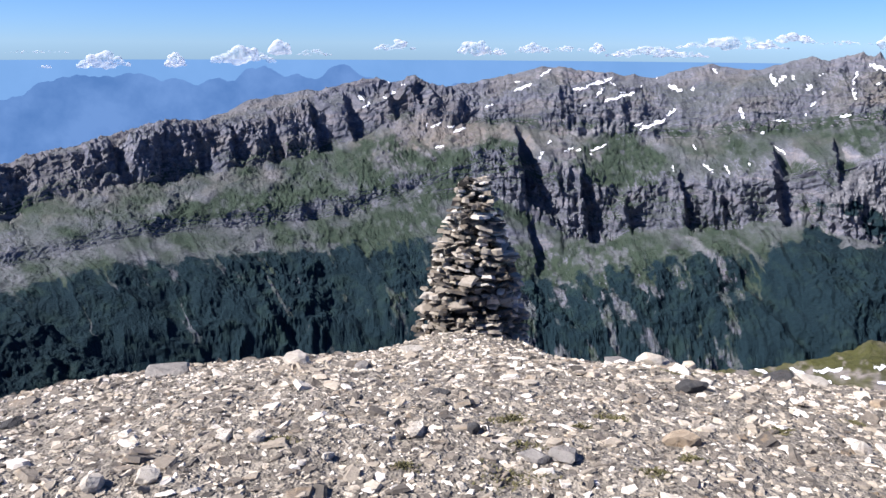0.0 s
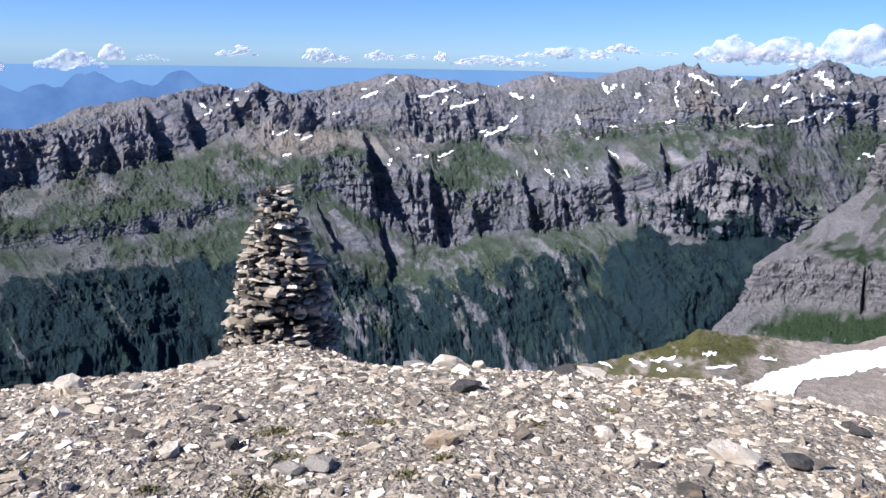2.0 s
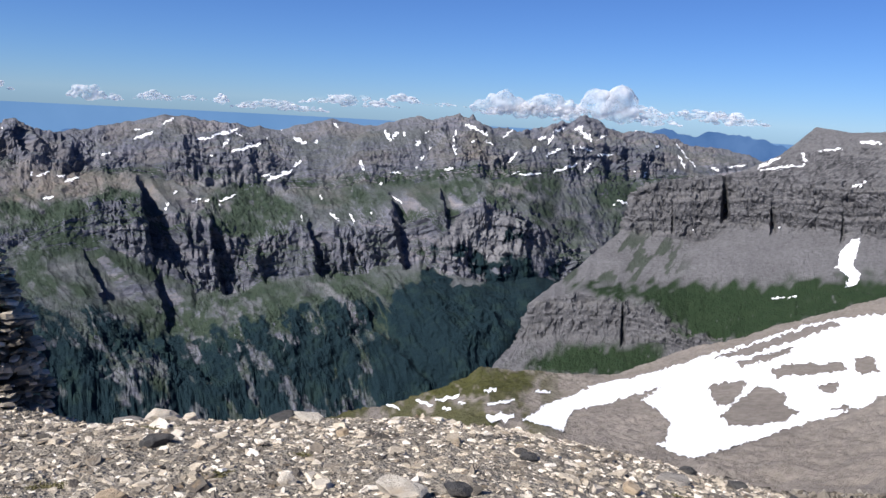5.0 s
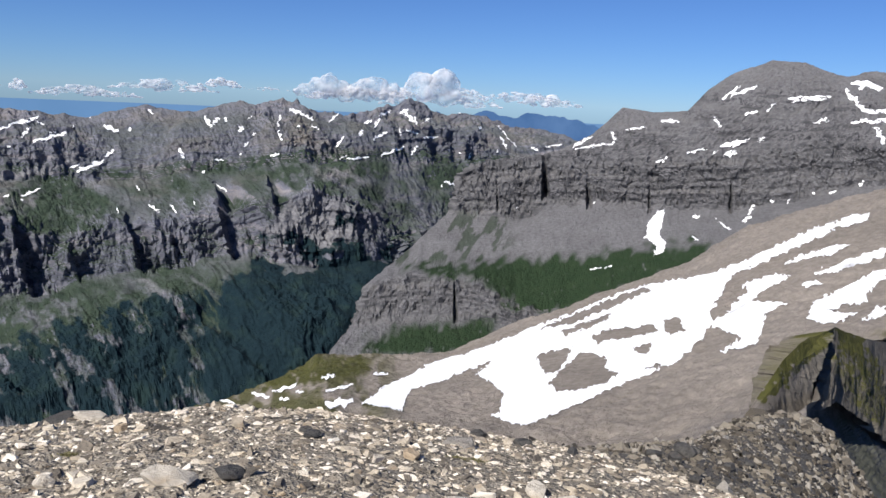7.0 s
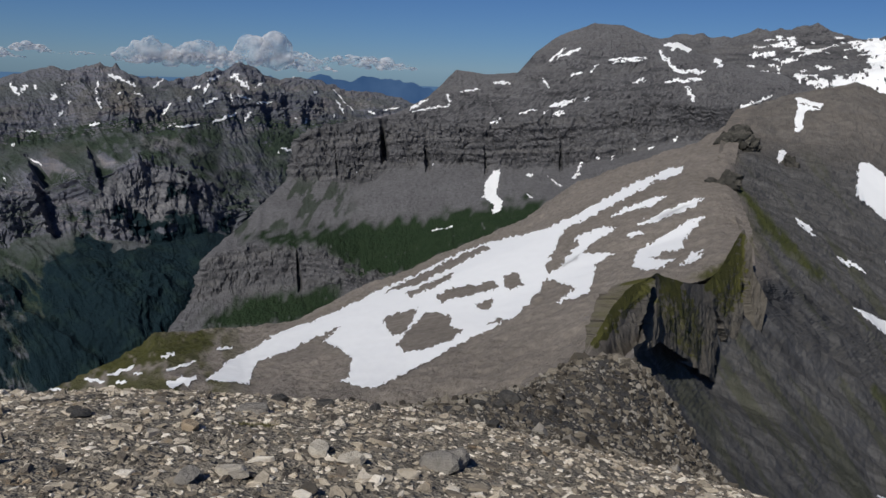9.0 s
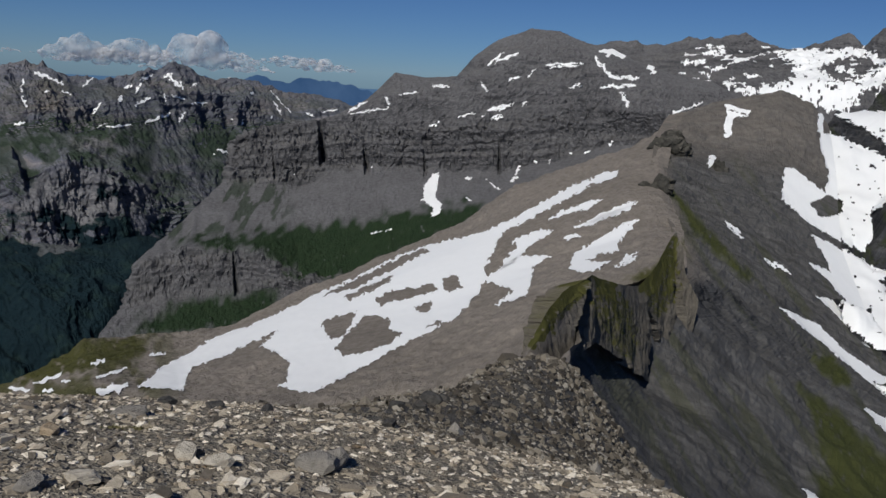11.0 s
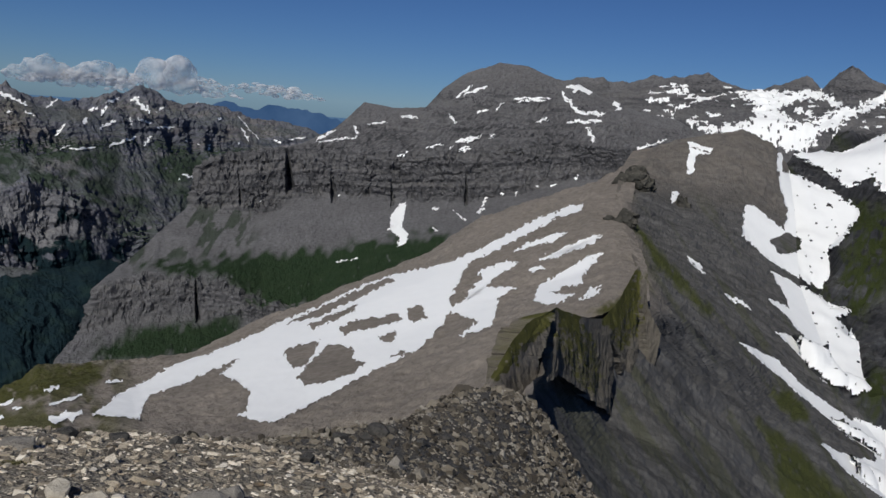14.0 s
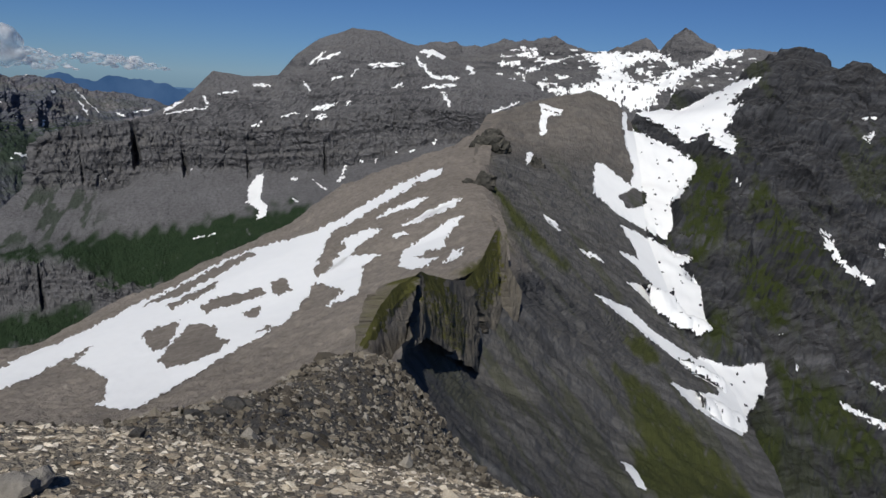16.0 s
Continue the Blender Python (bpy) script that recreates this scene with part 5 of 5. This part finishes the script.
def stony(x, y):
    z = summit_height(x, y)
    r = np.hypot(x, y)
    near = np.clip(60 / np.maximum(r, 1), 0, 1)
    return z + (0.05 * fbm(x * 0.9, y * 0.9, x * 0, 4, 51) + 0.012 * fbm(x * 7, y * 7, x * 0, 3, 52)) * near + 0.25 * fbm(x * 0.25, y * 0.25, x * 0, 3, 53) * np.clip((r - 7) / 15, 0, 1)


m = Mat("slate_scree", 0.92)
chips = m.node("TexVoronoi", Scale=26.0)
m.link(m.pos((1, 1, 1.6)), chips.inputs["Vector"])
chip2 = m.node("TexVoronoi", Scale=70.0)
m.link(m.pos(), chip2.inputs["Vector"])
big = m.noise(0.8, 5)
col = m.ramp(chips.outputs["Color"], (0.1, (0.085, 0.075, 0.062)), (0.5, (0.205, 0.18, 0.147)), (0.9, (0.43, 0.38, 0.305)))
col = m.mix(0.5, col, m.ramp(chip2.outputs["Color"], (0.1, (0.07, 0.063, 0.053)), (0.9, (0.37, 0.325, 0.26))))
col = m.mix(m.ramp(big, (0.45, 0.0), (0.75, 0.5)), col, (0.17, 0.15, 0.12))
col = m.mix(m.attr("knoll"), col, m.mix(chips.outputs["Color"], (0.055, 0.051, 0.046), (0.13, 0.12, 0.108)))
m.colour(col)
m.bump(m.math("ADD", chips.outputs["Distance"], m.math("MULTIPLY", chip2.outputs["Distance"], 0.5)), 0.03, 0.8)
SCREE = m.m

bear = np.radians(np.concatenate([np.arange(-46, 110, 0.28), np.arange(110, 314.1, 3.0)]))
ring = np.concatenate([np.linspace(0.02, 2.0, 25), np.geomspace(2.05, 60, 250), np.geomspace(63, 4950, 60)])
R, B = np.meshgrid(ring, bear, indexing="ij")
X, Y = R * np.sin(B), R * np.cos(B)
ground_co = np.stack([X, Y, stony(X, Y)], -1)
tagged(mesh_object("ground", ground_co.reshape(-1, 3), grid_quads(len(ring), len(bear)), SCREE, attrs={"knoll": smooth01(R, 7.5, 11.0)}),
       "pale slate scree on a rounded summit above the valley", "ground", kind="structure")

# ======== stones ========


def slabs(n, rng, size, flat=0.3):
    """n flat angular stones round the origin: corner arrays (n, 12, 3). size: half widths."""
    a = np.linspace(0, 2 * np.pi, 6, endpoint=False)[None] + rng.uniform(-0.45, 0.45, (n, 6))
    rad = rng.uniform(0.6, 1.2, (n, 6)) * size[:, None]
    long = rng.uniform(0.38, 0.85, n)[:, None]
    x, y = rad * np.cos(a), rad * np.sin(a) * long
    h = size[:, None] * flat * rng.uniform(0.6, 1.4, (n, 1))
    k = rng.uniform(0.72, 0.95, (n, 6))
    top = np.stack([x * k, y * k, h * (1 + rng.uniform(-0.3, 0.3, (n, 6)))], -1)
    low = np.stack([x, y, -h * rng.uniform(0.2, 0.8, (n, 6))], -1)
    return np.concatenate([low, top], 1)


CHIP_QUADS = np.array([(6, 7, 8, 9), (6, 9, 10, 11)] + [(i, (i + 1) % 6, 6 + (i + 1) % 6, 6 + i) for i in range(6)])
SLAB_QUADS = np.array([(6, 7, 8, 9), (6, 9, 10, 11), (3, 2, 1, 0), (5, 4, 3, 0)] + [(i, (i + 1) % 6, 6 + (i + 1) % 6, 6 + i) for i in range(6)])


def turned(v, yaw, pitch, roll):
    cy, sy, cp, sp, cr, sr = np.cos(yaw), np.sin(yaw), np.cos(pitch), np.sin(pitch), np.cos(roll), np.sin(roll)
    m = np.stack([np.stack([cy * cp, cy * sp * sr - sy * cr, cy * sp * cr + sy * sr], -1),
                  np.stack([sy * cp, sy * sp * sr + cy * cr, sy * sp * cr - cy * sr], -1),
                  np.stack([-sp, cp * sr, cp * cr], -1)], -2)
    return np.einsum("nij,nkj->nki", m, v)


def stone_material(name, per_object, dim=1.0, grey=0.0):
    m = Mat(name, 0.88)
    if per_object:
        pick = m.node("ObjectInfo").outputs["Random"]
    else:
        pick = m.node("NewGeometry").outputs["Random Per Island"]
    tones = ((0.0, (0.055, 0.049, 0.042)), (0.22, (0.14, 0.12, 0.098)), (0.48, (0.28, 0.24, 0.186)), (0.75, (0.46, 0.4, 0.315)), (0.95, (0.68, 0.62, 0.53)))
    tone = m.ramp(pick, *((p, tuple((v + (c[1] - v) * grey) * dim for v in c)) for p, c in tones))
    grainy = m.noise(38, 6, rough=0.7)
    veins = m.noise(9, 4, vec=m.pos((1, 1, 5)), warp=0.6)
    tone = m.mix(0.6, tone, m.ramp(grainy, (0.3, 0.3), (0.7, 0.72)), "OVERLAY")
    tone = m.mix(m.ramp(veins, (0.56, 0.0), (0.7, 0.5)), tone, tuple((v + (0.24 - v) * grey) * (dim if grey else 1) for v in (0.34, 0.24, 0.14)))
    m.colour(tone)
    m.bump(m.math("ADD", grainy, veins), 0.012, 0.7)
    return m.m


# Core stones far darker: the shade in the gaps is put into their colour.
CAIRN, GAP_SHADE = stone_material("cairn_slate", True, 0.74, 0.05), stone_material("cairn_gap_shade", False, 0.22, 0.15)
STONE, CHIP, RUBBLE = stone_material("slate_stone", True, 1.08), stone_material("slate_chips", False, 1.12), stone_material("grey_rubble", False, 0.42, 0.1)
rng = np.random.default_rng(4)


def scatter(n, r0, r1, b0, b1, power=0.5):
    b = np.radians(rng.uniform(b0, b1, n))
    r = (r0 ** (1 / power) + rng.uniform(0, 1, n) * (r1 ** (1 / power) - r0 ** (1 / power))) ** power
    return r * np.sin(b), r * np.cos(b)


def strew(name, x, y, size, flat, tilt, label, material):
    v = turned(slabs(len(x), rng, size, flat), rng.uniform(0, 6.28, len(x)), rng.normal(0, tilt, len(x)), rng.normal(0, tilt, len(x)))
    v = v + np.stack([x, y, stony(x, y)], -1)[:, None]
    q = (np.arange(len(x))[:, None, None] * 12 + CHIP_QUADS[None]).reshape(-1, 4)
    tagged(mesh_object(name, v.reshape(-1, 3), q, material, smooth=False), label, "stones", kind="stuff")


x, y = scatter(60000, 1.6, 9.0, -40, 98, 0.7)
strew("slate_chips", x, y, rng.gamma(1.4, 0.008, len(x)) + 0.006, 0.2, 0.26, "thousands of pale flat slate chips on the summit", CHIP)
x, y = scatter(4200, 1.8, 8.5, -40, 98, 0.75)
strew("slate_plates", x, y, rng.gamma(2.0, 0.009, len(x)) + 0.015, 0.1, 0.17, "flat broken slate plates scattered over the summit", CHIP)
x, y = scatter(40000, 8.0, 34, 40, 86, 0.6)
strew("knoll_rubble", x, y, (rng.gamma(1.1, 0.04, len(x)) + 0.018) * np.clip(np.hypot(x, y) / 24, 0.35, 1.0), 0.45, 0.5, "grey angular rubble on the knoll below the summit", RUBBLE)

STONE_SHAPES = []
for k in range(24):
    one = slabs(1, rng, np.array([0.5]), rng.uniform(0.1, 0.26))[0]
    me = bpy.data.meshes.new("stone")
    me.from_pydata(one.tolist(), [], SLAB_QUADS.tolist())
    me.materials.append(STONE)
    STONE_SHAPES.append(me)


def stone(name, shape, x, y, z, size, yaw, pitch=0.0, roll=0.0, squash=1.0, parent=None):
    ob = new(name, shape)
    ob.matrix_world = Matrix.Translation((x, y, z)) @ Euler((roll, pitch, yaw)).to_matrix().to_4x4() @ Matrix.Diagonal((size, size, size * squash, 1))
    ob.parent = parent
    return ob


x, y = scatter(290, 2.6, 8.0, -36, 95, 0.7)
z = stony(x, y)
for i in range(len(x)):
    if math.hypot(x[i] - 0.3, y[i] - 7.5) < 0.7:
        continue
    w = rng.gamma(2.2, 0.022) + 0.05
    tagged(stone("stone", STONE_SHAPES[i % 24], x[i], y[i], z[i] + w * 0.05, w, rng.uniform(0, 6.3), rng.normal(0, 0.18), rng.normal(0, 0.18)),
           "loose flat slate stone on the scree", "stone", "stones on the summit")

# ======== single rocks and tufts ========


def rock_shape(material, seed, flat):
    """A weathered block: a rough lump split along a few flat breaks."""
    r = np.random.default_rng(seed)
    bm = bmesh.new()
    bmesh.ops.create_icosphere(bm, subdivisions=2, radius=0.66)
    for v in bm.verts:
        v.co += Vector(r.normal(0, 0.05, 3))
    for k in range(9):
        way = Vector(r.normal(0, 1, 3))
        if k < 2:
            way = Vector((r.normal(0, 0.2), r.normal(0, 0.2), 1 - 2 * k))
        way.normalize()
        cut = bmesh.ops.bisect_plane(bm, geom=bm.verts[:] + bm.edges[:] + bm.faces[:], plane_co=way * r.uniform(0.36, 0.56), plane_no=way, clear_outer=True)
        rim = [e for e in cut["geom_cut"] if isinstance(e, bmesh.types.BMEdge)]
        bmesh.ops.contextual_create(bm, geom=rim)
    bmesh.ops.triangulate(bm, faces=bm.faces[:])
    me = bpy.data.meshes.new("rock")
    bm.to_mesh(me)
    bm.free()
    me.materials.append(material)
    return me


def plain_stone(name, low, high, rust):
    m = Mat(name, 0.88)
    a, v = m.noise(16, 7, rough=0.7), m.noise(5, 4, vec=m.pos((1, 1, 4)), warp=0.5)
    m.colour(m.mix(m.ramp(v, (0.55, 0.0), (0.72, 0.5)), m.mix(m.ramp(a, (0.3, 0.0), (0.7, 1.0)), low, high), rust))
    m.bump(m.math("ADD", a, v), 0.03, 0.8)
    return m.m


ROCK_LOOKS = {"pale": (plain_stone("pale_slate", (0.34, 0.3, 0.245), (0.58, 0.53, 0.45), (0.36, 0.27, 0.17)), "pale weathered slate block on the scree"),
              "grey": (plain_stone("grey_slate", (0.16, 0.148, 0.132), (0.29, 0.268, 0.24), (0.22, 0.18, 0.14)), "flat grey slate slab on the scree"),
              "dark": (plain_stone("dark_slate", (0.03, 0.03, 0.03), (0.09, 0.085, 0.08), (0.1, 0.08, 0.06)), "dark slate block on the scree"),
              "brown": (plain_stone("brown_slate", (0.24, 0.18, 0.12), (0.42, 0.34, 0.24), (0.3, 0.2, 0.12)), "rust-brown slate block on the scree")}
# east, north, width, height, look
ROCKS = (
    (1.56, 5.53, 0.27, 0.16, 'pale'),
    (1.36, 5.68, 0.33, 0.06, 'grey'),
    (-0.25, 6.07, 0.23, 0.06, 'pale'),
    (-0.79, 3.13, 0.09, 0.06, 'pale'),
    (-0.47, 3.01, 0.06, 0.05, 'pale'),
    (-0.11, 3.25, 0.13, 0.06, 'pale'),
    (-1.34, 2.75, 0.11, 0.07, 'pale'),
    (-1.16, 2.83, 0.13, 0.07, 'pale'),
    (0.08, 2.79, 0.06, 0.03, 'pale'),
    (0.14, 3.26, 0.08, 0.06, 'dark'),
    (0.52, 3.03, 0.15, 0.07, 'grey'),
    (0.39, 3.03, 0.15, 0.06, 'grey'),
    (1.07, 3.24, 0.17, 0.10, 'brown'),
    (1.36, 4.03, 0.18, 0.07, 'dark'),
    (2.33, 5.18, 0.28, 0.06, 'dark'),
    (-0.01, 3.87, 0.13, 0.03, 'dark'),
    (1.86, 3.21, 0.12, 0.06, 'pale'),
    (-0.95, 3.18, 0.11, 0.04, 'pale'),
    (-2.19, 3.71, 0.12, 0.05, 'dark'),
    (-0.49, 4.54, 0.11, 0.05, 'grey'),
    (-1.82, 4.94, 0.36, 0.07, 'grey'),
    (-0.94, 4.87, 0.23, 0.08, 'pale'),
    (2.52, 5.05, 0.26, 0.07, 'pale'),
    (4.83, 3.61, 0.14, 0.08, 'dark'),
    (2.28, 2.84, 0.26, 0.09, 'pale'),
    (2.55, 2.75, 0.17, 0.05, 'dark'),
    (3.19, 4.93, 0.18, 0.05, 'pale'),
    (2.48, 5.17, 0.18, 0.05, 'pale'),
    (3.24, 3.23, 0.13, 0.05, 'dark'),
    (3.57, 2.74, 0.13, 0.06, 'brown'),
    (2.48, 4.18, 0.11, 0.07, 'brown'),
    (5.00, 3.32, 0.16, 0.07, 'dark'),
    (4.30, 1.67, 0.23, 0.11, 'grey'),
    (3.33, 2.05, 0.16, 0.08, 'pale'),
    (3.89, 1.89, 0.14, 0.07, 'pale'),
    (3.55, 4.77, 0.18, 0.06, 'dark'),
    (3.24, 3.33, 0.09, 0.05, 'dark'),
    (3.13, 2.08, 0.13, 0.08, 'grey'),
    (4.40, 1.68, 0.23, 0.10, 'grey'),
    (4.24, 3.15, 0.25, 0.06, 'grey'),
    (5.20, 3.03, 0.12, 0.05, 'dark'),
    (15.18, 10.44, 0.68, 0.41, 'grey'),
    (3.86, 2.08, 0.14, 0.07, 'pale'),
    (12.07, 6.57, 0.44, 0.29, 'dark'),
    (11.28, 6.22, 0.27, 0.20, 'dark'),
    (12.74, 6.81, 0.24, 0.18, 'dark'),
    (10.38, 5.98, 0.22, 0.17, 'dark'),
    (5.69, 2.35, 0.11, 0.09, 'dark'),
    (12.73, 6.14, 0.22, 0.16, 'dark'),
    (14.71, 6.88, 0.23, 0.16, 'dark'),
    (10.45, 4.98, 0.21, 0.14, 'dark'),
)
for i, (x, y, w, h, look_name) in enumerate(ROCKS):
    mat, words = ROCK_LOOKS[look_name]
    ob = new("rock", rock_shape(mat, 300 + i, h / w))
    ob.matrix_world = Matrix.Translation((x, y, float(stony(np.array([x]), np.array([y]))[0]) + h * 0.3)) @ Euler((0, 0.1, 0.25 * i)).to_matrix().to_4x4() @ Matrix.Diagonal((w * 0.8, w * 0.6, h * 0.8, 1))
    tagged(ob, words, "rock", "rocks on the summit")

m = Mat("dry_turf", 0.95)
m.colour(m.mix(m.node("NewGeometry").outputs["Random Per Island"], (0.065, 0.064, 0.026), (0.17, 0.148, 0.075)))
TURF = m.m
TUFTS = (
    (0.32, 3.45, 0.21, 0.04),
    (0.86, 3.56, 0.18, 0.04),
    (1.42, 4.47, 0.23, 0.04),
    (-0.69, 3.14, 0.16, 0.03),
    (0.27, 2.86, 0.31, 0.07),
    (1.04, 3.00, 0.11, 0.04),
    (-0.15, 2.92, 0.12, 0.03),
    (0.65, 3.39, 0.09, 0.02),
    (1.57, 3.39, 0.12, 0.03),
    (0.85, 2.84, 0.12, 0.03),
    (0.34, 3.16, 0.20, 0.03),
    (0.82, 3.58, 0.18, 0.04),
    (0.35, 3.50, 0.13, 0.03),
    (2.06, 3.64, 0.13, 0.03),
    (4.03, 2.72, 0.17, 0.03),
    (3.46, 3.66, 0.15, 0.03),
    (3.94, 2.76, 0.16, 0.03),
)


def tuft(x, y, wide, deep, seed):
    """Short dry grass growing out of the scree in an uneven patch."""
    r = np.random.default_rng(seed)
    n = int(260 + 1500 * wide * wide)
    a, q = r.uniform(0, 6.28, n), np.sqrt(r.uniform(0, 1, n))
    edge = 1 + 0.35 * np.sin(a * 3 + seed) + 0.2 * np.sin(a * 5 + 2 * seed)
    gx, gy = x + 0.5 * wide * q * edge * np.cos(a), y + 0.5 * max(wide * 0.7, deep) * q * edge * np.sin(a)
    gz = stony(gx, gy) - 0.004
    h = r.uniform(0.006, 0.02, n) * (1.1 - 0.6 * q)
    d = r.uniform(0, 6.28, n)
    lx, ly = r.normal(0, 0.012, n), r.normal(0, 0.012, n)
    w = r.uniform(0.004, 0.008, n)
    c, s = np.cos(d) * w, np.sin(d) * w
    v = np.stack([np.stack([gx - c, gy - s, gz], -1), np.stack([gx + c, gy + s, gz], -1),
                  np.stack([gx + c * 0.3 + lx, gy + s * 0.3 + ly, gz + h], -1), np.stack([gx - c * 0.3 + lx, gy - s * 0.3 + ly, gz + h], -1)], 1)
    ob = mesh_object("grass_tuft", v.reshape(-1, 3), np.arange(n * 4).reshape(-1, 4), TURF, smooth=False)
    tagged(ob, "low patch of dry green turf in the scree", "grass", "grass tufts", "stuff")


for i, (x, y, w, h) in enumerate(TUFTS):
    tuft(x, y, w, h * 2.0, 400 + i)

# ======== cairn ========
CX, CY, CZ, CH = 0.30, 7.52, -1.14, 1.56
PROFILE = ((0.0, 0.6), (0.1, 0.54), (0.25, 0.49), (0.42, 0.44), (0.6, 0.37), (0.66, 0.31), (0.8, 0.26), (0.92, 0.2), (1.0, 0.1))
CAIRN_SHAPES = []
for shape in STONE_SHAPES:
    own = shape.copy()
    own.materials[0] = CAIRN
    CAIRN_SHAPES.append(own)
cairn = new("cairn")
cairn.location = (CX, CY, CZ)
tagged(cairn, "tall cairn of stacked flat slate stones on the summit", "cairn")
rest = {True: ([], []), False: ([], [])}
front = 0
level = 0.0
while level < CH:
    thick = float(rng.choice([0.02, 0.026, 0.033, 0.042, 0.058]))
    rad = np.interp(level / CH, [p[0] for p in PROFILE], [p[1] for p in PROFILE])
    for ring_rad, outer in ((rad, True), (rad * 0.52, False)):
        n = max(3, int(2 * math.pi * ring_rad / rng.uniform(0.14, 0.2)))
        off = rng.uniform(0, 6.28)
        for k in range(n):
            a = off + 2 * math.pi * (k + rng.uniform(-0.3, 0.3)) / n
            w = (0.08 + 0.2 * rng.uniform() ** 1.6) * (0.8 + 0.5 * rad) if outer else 0.2
            rr = ring_rad - w * rng.uniform(0.1, 0.85)
            shape = CAIRN_SHAPES[int(rng.integers(24))]
            tall = max(abs(v.co.z) for v in shape.vertices) * 2
            args = (rr * math.cos(a), rr * math.sin(a), level + rng.uniform(-0.02, 0.02), w, rng.uniform(0, 6.3), rng.normal(0, 0.17), rng.normal(0, 0.17),
                    thick * rng.uniform(0.45, 1.5) / (tall * w))
            if args[1] < 0.1 and outer and front < 300:
                stone("stone", shape, *args, parent=cairn)
                front += 1
            else:
                m4 = Matrix.Translation(args[:3]) @ Euler((args[6], args[5], args[4])).to_matrix().to_4x4() @ Matrix.Diagonal((w, w, w * args[7], 1))
                corners, faces = rest[outer]
                base = len(corners)
                corners += [tuple(m4 @ v.co) for v in shape.vertices]
                faces += [tuple(base + i for i in q) for q in SLAB_QUADS.tolist()]
    level += thick * 0.95
for outer, part_name, look_of in ((True, "stone_packing", stone_material("cairn_outer", False, 0.74, 0.05)), (False, "inner_rubble", GAP_SHADE)):
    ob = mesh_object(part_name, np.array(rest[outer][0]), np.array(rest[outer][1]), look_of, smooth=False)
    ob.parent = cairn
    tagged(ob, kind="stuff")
